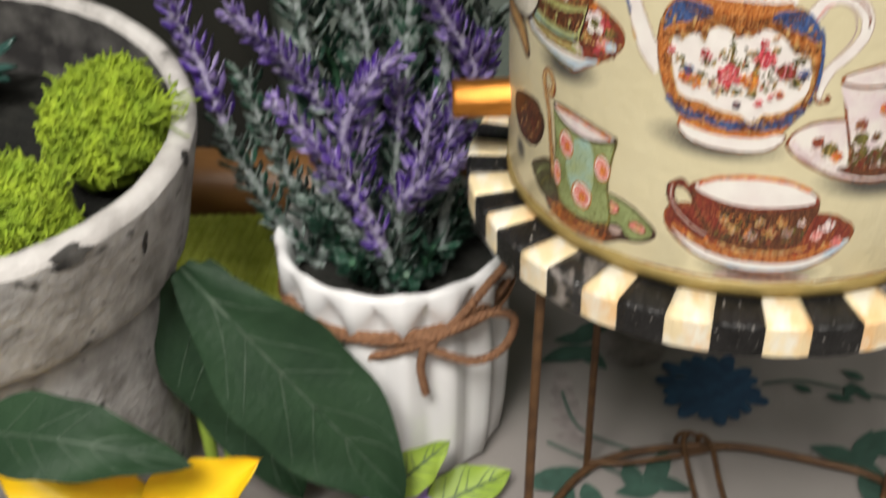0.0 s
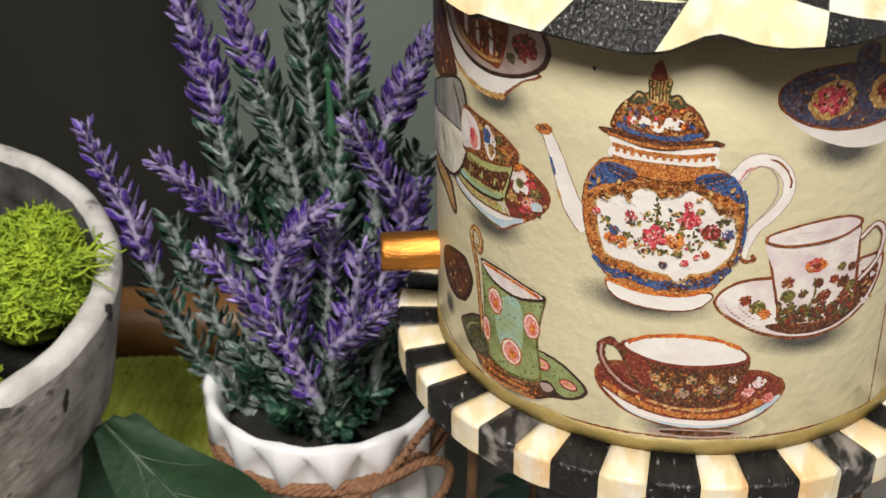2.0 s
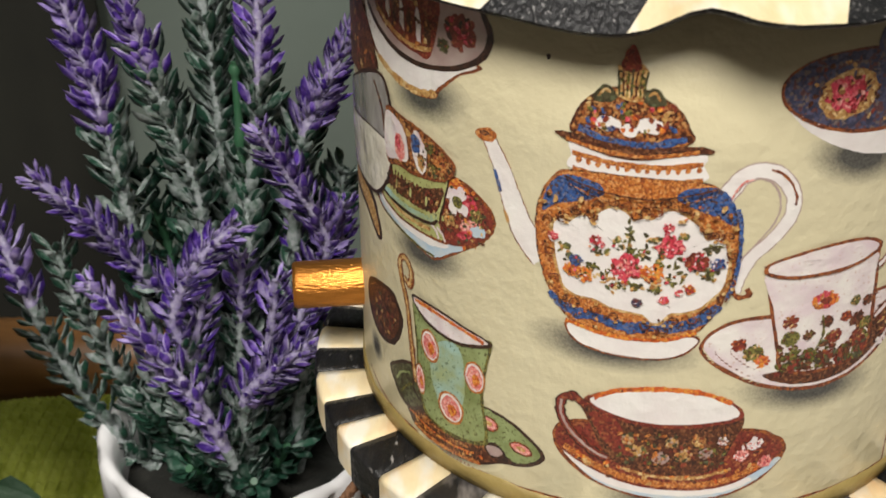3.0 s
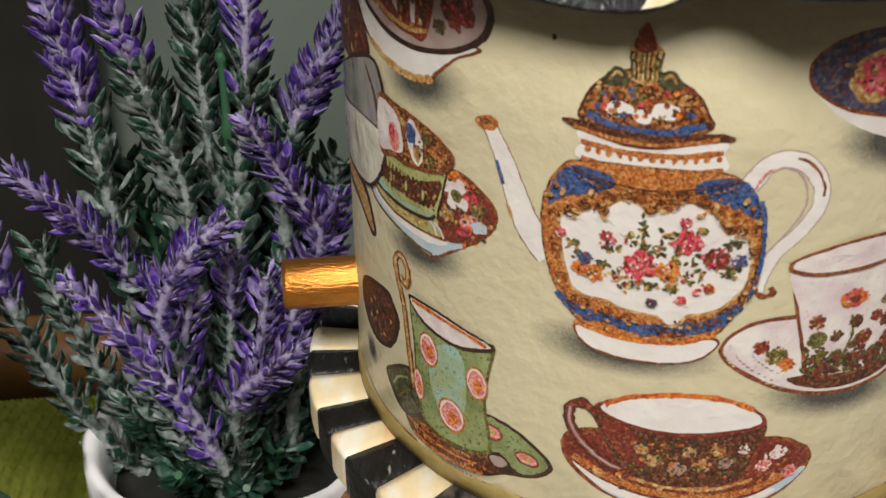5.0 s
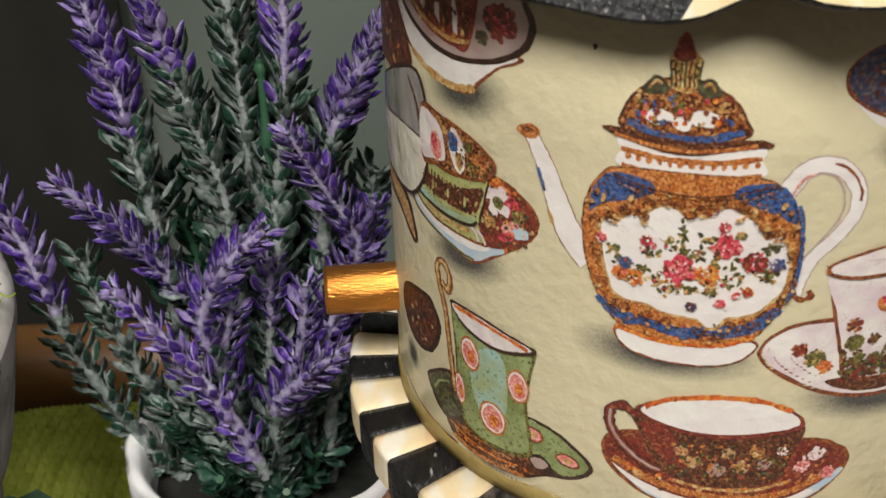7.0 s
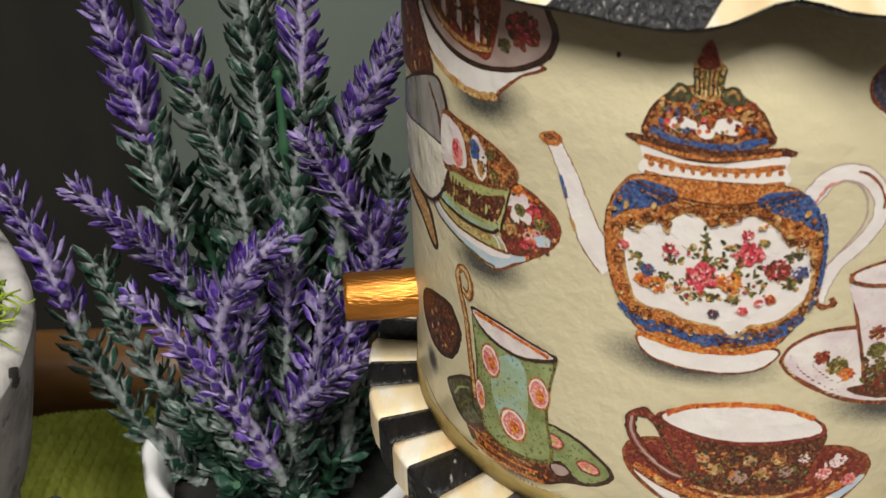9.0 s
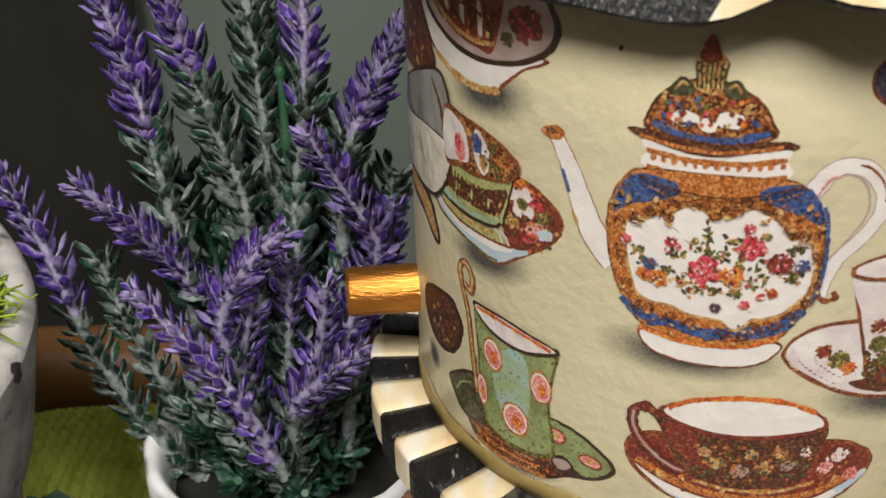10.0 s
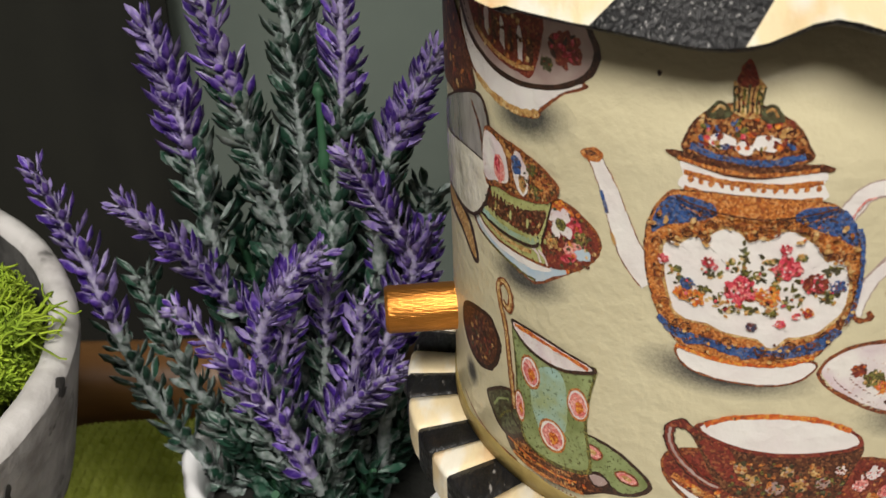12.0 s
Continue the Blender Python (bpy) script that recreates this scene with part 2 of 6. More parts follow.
    "wire": mat("rusty_brown_wire", (0.15, 0.078, 0.034), 0.5, 0.4, other=(0.07, 0.036, 0.018), scale=200, mix=0.8),
    "cloth": mat("grey_linen_cloth", (0.27, 0.25, 0.235), 0.9, other=(0.22, 0.20, 0.19), scale=20, mix=0.8, bump=0.0004, bump_scale=900),
    "cloth_blue": mat("blue_flower_print", (0.03, 0.085, 0.16), 0.9, other=(0.02, 0.05, 0.10), scale=160, mix=0.9),
    "cloth_green": mat("green_leaf_print", (0.04, 0.095, 0.07), 0.9, other=(0.025, 0.06, 0.045), scale=160, mix=0.9),
    "cloth_grey": mat("mauve_grey_print", (0.19, 0.165, 0.16), 0.9, other=(0.28, 0.25, 0.24), scale=160, mix=0.9),
    "cloth_pink": mat("pink_flower_print", (0.46, 0.14, 0.22), 0.9, other=(0.30, 0.07, 0.12), scale=160, mix=0.9),
    "wood": mat("brown_varnished_wood", (0.13, 0.062, 0.022), 0.5, other=(0.065, 0.03, 0.012), scale=30, stretch=(0.3, 2, 2), mix=0.9, bump=0.0004, bump_scale=90),
    "rail_wood": mat("brown_rail_varnish", (0.26, 0.125, 0.042), 0.4, other=(0.15, 0.068, 0.024), scale=30, stretch=(0.3, 2, 2), mix=0.9, bump=0.0004, bump_scale=90),
    "wall": mat("grey_green_wall_paint", (0.165, 0.203, 0.175), 0.8, other=(0.125, 0.155, 0.133), scale=7, mix=0.9),
    "plain_wall": mat("beige_wall_paint", (0.24, 0.225, 0.20), 0.85, other=(0.21, 0.195, 0.17), scale=3),
    "curtain": mat("dark_olive_curtain", (0.017, 0.0175, 0.0120), 0.95, other=(0.008, 0.008, 0.006), scale=8, mix=0.8),
    "lamp_metal": mat("white_lamp_metal", (0.7, 0.7, 0.68), 0.4),
}
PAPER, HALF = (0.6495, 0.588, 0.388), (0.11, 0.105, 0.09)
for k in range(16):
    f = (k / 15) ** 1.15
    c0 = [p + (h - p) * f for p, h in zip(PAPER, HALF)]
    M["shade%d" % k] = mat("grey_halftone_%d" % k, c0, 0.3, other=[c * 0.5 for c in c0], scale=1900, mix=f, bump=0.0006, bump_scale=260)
# Glow for the diffusers of the added, unseen ceiling lights.
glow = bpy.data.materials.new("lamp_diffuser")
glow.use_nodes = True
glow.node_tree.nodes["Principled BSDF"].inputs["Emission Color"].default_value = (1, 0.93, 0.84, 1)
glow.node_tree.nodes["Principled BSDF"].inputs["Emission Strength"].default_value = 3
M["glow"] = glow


# ---- mesh helpers ----
def part(name, bm, material, parent=None, label="", smooth=False):
    """Links a bmesh as one mesh object; material may be a list of slots."""
    me = bpy.data.meshes.new(name)
    bm.to_mesh(me)
    bm.free()
    for m in material if isinstance(material, (list, tuple)) else [material]:
        me.materials.append(M[m])
    if smooth:
        for p in me.polygons:
            p.use_smooth = True
    ob = new(name, me)
    if parent is not None:
        ob.parent = parent
        ob.matrix_parent_inverse = parent.matrix_world.inverted() if parent.type == "EMPTY" else Matrix()
    if label:
        tagged(ob, label)
    return ob


def thing(name, label, category, group="", kind=""):
    """An Empty at the world's origin that parents its parts."""
    return tagged(new(name), label, category, group, kind)


def box(bm, x0, x1, y0, y1, z0, z1, bevel=0.0):
    vs = [bm.verts.new((x, y, z)) for x in (x0, x1) for y in (y0, y1) for z in (z0, z1)]
    fs = [bm.faces.new([vs[i] for i in f]) for f in ((0, 1, 3, 2), (4, 6, 7, 5), (0, 4, 5, 1), (2, 3, 7, 6), (0, 2, 6, 4), (1, 5, 7, 3))]
    if bevel:
        bmesh.ops.bevel(bm, geom=list({e for f in fs for e in f.edges}), offset=bevel, segments=2, affect="EDGES", profile=0.5)


def spline(pts, n, closed=False):
    """n points on a Catmull-Rom curve through pts."""
    P = [Vector(p) for p in pts]
    k = len(P)
    spans = k if closed else k - 1
    out = []
    for i in range(n):
        u = i / (n if closed else n - 1) * spans
        j = min(int(u), spans - 1)
        t = u - j
        g = (lambda a: P[a % k]) if closed else (lambda a: P[min(max(a, 0), k - 1)])
        a, b, c, d = g(j - 1), g(j), g(j + 1), g(j + 2)
        out.append(0.5 * (2 * b + (c - a) * t + (2 * a - 5 * b + 4 * c - d) * t * t + (3 * b - a - 3 * c + d) * t ** 3))
    return out


def tube(bm, pts, radius, sides=8, closed=False, twist=0.0):
    """A tube along pts; radius is a number or a function of 0..1."""
    n = len(pts)
    rings = []
    up = Vector((0.13, 0.21, 1)).normalized()
    for i, p in enumerate(pts):
        a = pts[(i + 1) % n] if closed or i < n - 1 else p
        b = pts[i - 1] if closed or i > 0 else p
        d = (a - b).normalized()
        s = d.cross(up)
        s = s.normalized() if s.length > 1e-4 else Vector((1, 0, 0))
        q = s.cross(d)
        r = radius(i / (n - 1)) if callable(radius) else radius
        rings.append([bm.verts.new(p + r * (math.cos(w) * s + math.sin(w) * q)) for w in (2 * math.pi * k / sides + twist * i for k in range(sides))])
    for i in range(n if closed else n - 1):
        A, B = rings[i], rings[(i + 1) % n]
        for k in range(sides):
            bm.faces.new((A[k], A[(k + 1) % sides], B[(k + 1) % sides], B[k])).smooth = True
    if not closed:
        bm.faces.new(rings[0])
        bm.faces.new(rings[-1][::-1])


def lathe(bm, profile, segs=96, center=(0, 0), wobble=None):
    """Turns (r, z) pairs round the axis at center; wobble(angle, k) gives a factor on r."""
    rings = []
    for k, (r, z) in enumerate(profile):
        rings.append([bm.verts.new((center[0] + r * f * math.sin(a), center[1] - r * f * math.cos(a), z + dz)) for a, f, dz in
                      ((a, *(wobble(a, k) if wobble else (1, 0))) for a in (2 * math.pi * i / segs for i in range(segs)))])
    for A, B in zip(rings, rings[1:]):
        for i in range(segs):
            bm.faces.new((A[i], A[(i + 1) % segs], B[(i + 1) % segs], B[i])).smooth = True
    return rings


def rng(seed):
    return random.Random(seed)


# ---- the room ----
def room():
    bm = bmesh.new(); box(bm, -2.2, 2.2, 0.46, 0.56, FLOOR, CEIL)
    tagged(part("wall_north", bm, "wall"), "grey-green painted wall behind the table", "wall", kind="structure")
    bm = bmesh.new(); box(bm, -2.3, -2.2, -2.6, 0.56, FLOOR, CEIL)
    tagged(part("wall_west", bm, "plain_wall"), "plain beige painted room wall", "wall", kind="structure")
    bm = bmesh.new(); box(bm, 2.2, 2.3, -2.6, 0.56, FLOOR, CEIL)
    tagged(part("wall_east", bm, "plain_wall"), "plain beige painted room wall", "wall", kind="structure")
    bm = bmesh.new(); box(bm, -2.3, 2.3, -2.7, -2.6, FLOOR, CEIL)
    tagged(part("wall_south", bm, "plain_wall"), "plain beige painted room wall", "wall", kind="structure")
    bm = bmesh.new(); box(bm, -2.3, 2.3, -2.7, 0.56, FLOOR - 0.1, FLOOR)
    tagged(part("floor", bm, "wood"), "brown wooden floor of the room", "floor", kind="structure")
    bm = bmesh.new(); box(bm, -2.3, 2.3, -2.7, 0.56, CEIL, CEIL + 0.1)
    tagged(part("ceiling", bm, "plain_wall"), "plain pale painted room ceiling", "ceiling", kind="structure")
    # Fixtures added round the two lamps, out of view.
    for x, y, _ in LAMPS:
        lamp = thing("added_ceiling_light", "unseen round white ceiling light, added for the lamp", "light", "ceiling lights")
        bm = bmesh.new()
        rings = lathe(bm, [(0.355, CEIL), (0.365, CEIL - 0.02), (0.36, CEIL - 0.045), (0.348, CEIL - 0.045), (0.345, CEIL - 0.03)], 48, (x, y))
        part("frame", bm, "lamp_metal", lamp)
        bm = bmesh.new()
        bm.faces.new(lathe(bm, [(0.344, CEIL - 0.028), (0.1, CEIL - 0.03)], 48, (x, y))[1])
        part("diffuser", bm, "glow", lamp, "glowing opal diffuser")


def curtain():
    bm = bmesh.new()
    n, x0, x1 = 180, -1.3, -0.280
    for side in (0, 1):
        prev = None
        for i in range(n + 1):
            x = x0 + (x1 - x0) * i / n
            y = 0.400 + 0.018 * math.sin(x * 30 + 0.6) + 0.006 * math.sin(x * 71 + 1) + 0.003 * side + 0.048 * max(0, (x + 0.40) / 0.12) ** 2
            cur = [bm.verts.new((x, y, z)) for z in (FLOOR + 0.02, CEIL - 0.05)]
            if prev:
                bm.faces.new((prev[0], cur[0], cur[1], prev[1])).smooth = True
            prev = cur
    tagged(part("curtain", bm, "curtain"), "dark olive cloth curtain hanging in soft folds", "curtain")


def table():
    t = thing("table", "brown wooden table under a linen cloth", "table")
    bm = bmesh.new(); box(bm, -0.9, 0.7, -0.45, 0.262, CLOTH - 0.032, CLOTH - 0.004, 0.003)
    part("tabletop", bm, "wood", t)
    for x in (-0.84, 0.64):
        for y in (-0.40, 0.22):
            bm = bmesh.new(); box(bm, x - 0.03, x + 0.03, y - 0.03, y + 0.03, FLOOR, CLOTH - 0.032, 0.004)
            part("leg", bm, "wood", t)


def flat_shape(bm, pts, z, slot=0):
    f = bm.faces.new([bm.verts.new((p[0], p[1], z)) for p in pts])
    f.material_index = slot
    if f.calc_area() and f.normal.z < 0:
        f.normal_flip()
    return f


def cloth_flower(bm, x, y, r, rand, petals=17, z=None):
    for ring, (rr, ln) in enumerate(((1.0, 0.42), (0.72, 0.4), (0.45, 0.42))):
        for k in range(petals - ring * 4):
            a = 2 * math.pi * (k + rand.uniform(-0.2, 0.2)) / (petals - ring * 4)
            R1 = r * rr * rand.uniform(0.88, 1.1)
            R0 = max(R1 - r * ln * 1.6, 0)
            w = r * 0.17
            d, s = Vector((math.cos(a), math.sin(a))), Vector((-math.sin(a), math.cos(a)))
            c = Vector((x, y))
            flat_shape(bm, [c + d * R0, c + d * (R0 + R1) / 2 - s * w, c + d * R1 * 0.93 - s * w * 0.6, c + d * R1, c + d * R1 * 0.93 + s * w * 0.6, c + d * (R0 + R1) / 2 + s * w],
                       z + 0.00006 * ring + 0.000002 * k)


def cloth_leaf(bm, x, y, length, width, angle, z):
    d, s = Vector((math.cos(angle), math.sin(angle))), Vector((-math.sin(angle), math.cos(angle)))
    c = Vector((x, y))
    prof = ((0.08, 0.4), (0.25, 0.85), (0.45, 1.0), (0.65, 0.8), (0.85, 0.4))
    flat_shape(bm, [c] + [c + d * length * u - s * width * w / 2 for u, w in prof] + [c + d * length] + [c + d * length * u + s * width * w / 2 for u, w in prof[::-1]], z)


def tablecloth():
    cloth = thing("tablecloth", "grey linen tablecloth printed with blue flowers and leaves", "tablecloth")
    bm = bmesh.new()
    nx, ny = 80, 40
    g = [[bm.verts.new((-0.93 + 1.66 * i / nx, -0.47 + 0.735 * j / ny, CLOTH - 0.0012 + 0.0006 * noise.noise((i * 0.4, j * 0.4, 0)))) for j in range(ny + 1)] for i in range(nx + 1)]
    for i in range(nx):
        for j in range(ny):
            bm.faces.new((g[i][j], g[i + 1][j], g[i + 1][j + 1], g[i][j + 1])).smooth = True
    low = [g[i][0] for i in range(nx + 1)]
    drop = [bm.verts.new((v.co.x, -0.475 - 0.006 * math.sin(v.co.x * 40), CLOTH - 0.22)) for v in low]
    for a, b, c, d in zip(low, low[1:], drop[1:], drop):
        bm.faces.new((d, c, b, a)).smooth = True
    part("fabric", bm, "cloth", cloth)
    z, r = CLOTH + 0.0003, rng(4)
    for x, y, rad, m in ((0.016, 0.095, 0.026, "cloth_blue"), (-0.022, 0.122, 0.016, "cloth_grey"), (-0.205, 0.176, 0.012, "cloth_pink"),
                         (-0.235, 0.182, 0.010, "cloth_pink"), (0.17, 0.17, 0.022, "cloth_blue"), (0.12, -0.02, 0.02, "cloth_grey"), (-0.165, 0.176, 0.012, "cloth_pink")):
        bm = bmesh.new(); cloth_flower(bm, x, y, rad, r, z=z)
        part("flower_print", bm, m, cloth)
    for k, (x, y, n, rad) in enumerate(((0.082, 0.052, 9, 0.026), (-0.045, 0.033, 5, 0.022), (-0.015, 0.03, 5, 0.022), (-0.045, 0.125, 5, 0.022), (0.085, 0.105, 3, 0.013), (0.066, 0.097, 2, 0.012))):
        bm = bmesh.new()
        for i in range(n):
            cloth_leaf(bm, x + r.uniform(-0.3, 0.3) * rad, y + r.uniform(-0.3, 0.3) * rad, rad * r.uniform(0.8, 1.2), rad * 0.45, r.uniform(0, 6.28), z + 0.0001 + 0.00001 * i)
        part("leaf_print", bm, "cloth_green", cloth)
    for pts in (((0.04, 0.1), (0.06, 0.104), (0.085, 0.098), (0.12, 0.092)), ((-0.02, 0.03), (-0.04, 0.04), (-0.06, 0.05)), ((-0.055, 0.085), (-0.045, 0.06), (-0.02, 0.048))):
        bm = bmesh.new()
        P = spline([(*p, 0) for p in pts], 24)
        for a, b in zip(P, P[1:]):
            s = (b - a).cross(Vector((0, 0, 1))).normalized() * 0.0008
            flat_shape(bm, [a - s, b - s, b + s, a + s], z + 0.00015)
        part("stem_print", bm, "cloth_green", cloth)
    bm = bmesh.new()
    for i in range(6):
        cloth_leaf(bm, -0.052 + 0.003 * i, 0.085 - 0.006 * i, 0.02, 0.009, 1.9 + 0.25 * i, z + 0.00001 * i)
    part("feather_print", bm, "cloth_grey", cloth)


def wooden_rail():
    rail = thing("wooden_rail", "round brown varnished wooden rail lying on the cloth", "rail")
    P = spline([(-0.62, 0.196, CLOTH + 0.022), (-0.3, 0.214, CLOTH + 0.022), (0.0, 0.230, CLOTH + 0.022), (0.4, 0.244, CLOTH + 0.022)], 40)
    bm = bmesh.new()
    tube(bm, P, 0.022, 24)
    part("rod", bm, "rail_wood", rail)
    for p, d in ((P[0], P[0] - P[1]), (P[-1], P[-1] - P[-2])):
        bm = bmesh.new()
        d = d.normalized()
        tube(bm, [p - d * 0.004, p + d * 0.006, p + d * 0.010], lambda t: 0.0223 if t < 0.9 else 0.016, 20)
        part("end_cap", bm, "rail_wood", rail)


def woven_mat():
    t = thing("woven_cushion", "lime green woven straw cushion behind the pots", "cushion")
    bm = bmesh.new()
    n, m = 110, 70
    c = Vector((-0.224, 0.132, CLOTH))
    g = []
    for i in range(n + 1):
        row = []
        for j in range(m + 1):
            u, v = 2 * i / n - 1, 2 * j / m - 1
            h = max(0, (1 - abs(u) ** 4) * (1 - abs(v) ** 4)) ** 0.5
            knob = 0.0036 * abs(math.sin(i * math.pi / 4) * math.sin(j * math.pi / 4)) * h
            row.append(bm.verts.new(c + Vector((u * 0.07, v * 0.05 + u * 0.006, 0.040 * h + knob))))
        g.append(row)
    for i in range(n):
        for j in range(m):
            bm.faces.new((g[i][j], g[i + 1][j], g[i + 1][j + 1], g[i][j + 1]))
    part("woven_cover", bm, "woven", t)


# ---- the birdhouse ----
R = 0.075


def on_wall(th, z, lift):
    w = Vector((th * 0.9, z * 0.7, 3.0))
    th += 0.16 * noise.noise(w) + 0.10 * noise.noise(w * 4)
    z += 0.14 * noise.noise(w + Vector((7, 0, 0))) + 0.09 * noise.noise(w * 4 + Vector((7, 0, 0)))
    th += 0.085 * noise.noise(w * 17)
    z += 0.10 * noise.noise(w * 17 + Vector((3, 0, 0)))
    a = radians(th)
    r = R + lift
    return Vector((r * math.sin(a), -r * math.cos(a), z / 1000))


class Print:
    """A printed motif on the round wall: shapes in degrees round the wall and millimetres of height."""
    def __init__(self):
        self.bm, self.slots, self.layer, self.small = bmesh.new(), [], 0, False

    def slot(self, m):
        if m not in self.slots:
            self.slots.append(m)
        return self.slots.index(m)

    def blob(self, pts, m, rings=8, center=None):
        """A filled outline, fanned from its centre, laid on top of what was drawn before."""
        k = self.slot(m)
        rings = max(rings, 8) if rings > 3 else rings
        self.layer += 0.01 if self.small else 1
        lift = 0.00001 + self.layer * 0.000015
        n = len(pts)
        cx, cz = center or (sum(p[0] for p in pts) / n, sum(p[1] for p in pts) / n)
        prev = None
        for r in range(rings, 0, -1):
            f = r / rings
            ring = [self.bm.verts.new(on_wall(cx + (p[0] - cx) * f, cz + (p[1] - cz) * f, lift)) for p in pts]
            if prev:
                for i in range(n):
                    self.bm.faces.new((prev[i], prev[(i + 1) % n], ring[(i + 1) % n], ring[i])).material_index = k
            prev = ring
        self.bm.faces.new(prev).material_index = k

    def shape(self, ctrl, m, n=90, rings=5, center=None):
        self.blob([(p.x, p.y) for p in spline([(a, b, 0) for a, b in ctrl], max(n, 70), True)], m, rings, center)

    def oval(self, th, z, w, h, m, lean=0.0, n=32, a0=0.0, a1=360.0, rough=0.0, seed=0):
        """w and h in millimetres, lean in degrees."""
        r = rng(seed)
        was, self.small = self.small, self.small or max(w, h) <= 1.25
        self.layer += 0 if was or not self.small else 0.06
        pts = []
        for i in range(n):
            a = radians(a0 + (a1 - a0) * i / (n if a1 - a0 > 359 else n - 1))
            q = 1 + rough * r.uniform(-1, 1)
            x, y = w * math.cos(a) * q, h * math.sin(a) * q
            c, s = math.cos(radians(lean)), math.sin(radians(lean))
            pts.append((th + math.degrees((x * c - y * s) / 1000 / R), z + x * s + y * c))
        self.blob(pts, m, 2 if w < 2 else 3 if w < 4 else 8)
        self.small = was

    def line(self, ctrl, width, m, n=40, closed=False):
        """A drawn line, width in millimetres."""
        k = self.slot(m)
        self.layer += 1 if n > 12 else 0.25
        lift = 0.00001 + self.layer * 0.000015
        deg = math.degrees(1 / 1000 / R)
        n = n if closed else n * 2
        P = spline([(a / deg, b, 0) for a, b in ctrl], n, closed)
        rows = []
        for i, p in enumerate(P):
            d = (P[(i + 1) % n] if closed or i < n - 1 else p) - (P[i - 1] if closed or i > 0 else p)
            s = Vector((-d.y, d.x, 0)).normalized() * (width[0] + (width[1] - width[0]) * i / (n - 1) if isinstance(width, tuple) else width * (1 + 0.45 * noise.noise((p.x * 0.7, p.y * 0.7, 3)))) / 2
            rows.append([self.bm.verts.new(on_wall((p.x + s.x * q) * deg, p.y + s.y * q, lift)) for q in (-1, 0, 1)])
        for i in range(n if closed else n - 1):
            A, B = rows[i], rows[(i + 1) % n]
            for q in (0, 1):
                self.bm.faces.new((A[q], B[q], B[q + 1], A[q + 1])).material_index = k

    def oval_line(self, th, z, w, h, width, m, lean=0.0, a0=0.0, a1=360.0, n=48):
        pts = []
        for i in range(n):
            a = radians(a0 + (a1 - a0) * i / (n if a1 - a0 > 359 else n - 1))
            x, y = w * math.cos(a), h * math.sin(a)
            c, s = math.cos(radians(lean)), math.sin(radians(lean))
            pts.append((th + math.degrees((x * c - y * s) / 1000 / R), z + x * s + y * c))
        self.line(pts, width, m, n, a1 - a0 > 359)

    def flower(self, th, z, r, m, seed, light="pink"):
        """A small printed bloom: a ragged patch of one ink, broken up by dabs of darker and lighter ones."""
        q = rng(seed)
        self.layer += 0.3
        self.small = True
        deg = math.degrees(1 / 1000 / R)
        self.oval(th, z, r * 0.72, r * 0.62, m, q.uniform(-30, 30), 16, rough=0.22, seed=seed)
        for k in range(9):
            a = k * 0.7 + q.uniform(-0.3, 0.3)
            self.oval(th + deg * 0.72 * r * math.cos(a), z + 0.66 * r * math.sin(a), r * q.uniform(0.2, 0.42), r * q.uniform(0.16, 0.3), m, q.uniform(0, 180), 9, rough=0.25, seed=seed + k)
        dark = "brown" if m in ("tan", "orange", "leaf_ink", "mauve") else "dark_line" if m in ("brown", "maroon") else "maroon"
        for k in range(14):
            a, d = q.uniform(0, 6.28), r * 0.85 * math.sqrt(q.random())
            self.oval(th + deg * d * math.cos(a), z + d * 0.9 * math.sin(a), r * q.uniform(0.10, 0.26), r * q.uniform(0.06, 0.15), q.choice((light, light, dark, m)), q.uniform(0, 180), 8, rough=0.25, seed=seed + k)
        self.small = False

    def sprinkle(self, th0, th1, z0, z1, n, colours, seed, size=(0.3, 0.9), inside=None):
        q = rng(seed)
        self.layer += 1
        self.small = True
        for k in range(n):
            th, z = q.uniform(th0, th1), q.uniform(z0, z1)
            if inside and not inside(th, z):
                continue
            self.oval(th, z, q.uniform(*size), q.uniform(*size) * 0.7, q.choice(colours), q.uniform(0, 180), 7, rough=0.2, seed=k)
        self.small = False

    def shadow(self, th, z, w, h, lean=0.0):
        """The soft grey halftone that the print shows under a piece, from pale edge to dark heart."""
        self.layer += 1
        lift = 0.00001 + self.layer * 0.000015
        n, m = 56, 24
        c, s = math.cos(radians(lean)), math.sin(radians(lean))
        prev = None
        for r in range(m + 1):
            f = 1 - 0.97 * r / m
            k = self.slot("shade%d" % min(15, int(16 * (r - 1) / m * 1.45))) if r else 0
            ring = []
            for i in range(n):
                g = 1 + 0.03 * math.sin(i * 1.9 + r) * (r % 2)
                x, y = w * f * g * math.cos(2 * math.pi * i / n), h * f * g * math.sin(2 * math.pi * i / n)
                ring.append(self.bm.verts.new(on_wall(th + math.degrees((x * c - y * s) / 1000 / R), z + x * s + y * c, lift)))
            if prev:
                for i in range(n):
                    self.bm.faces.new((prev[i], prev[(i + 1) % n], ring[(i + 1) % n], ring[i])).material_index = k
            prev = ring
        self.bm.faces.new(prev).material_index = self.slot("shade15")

    def done(self, name, parent, label=""):
        return part(name, self.bm, self.slots, parent, label, True)


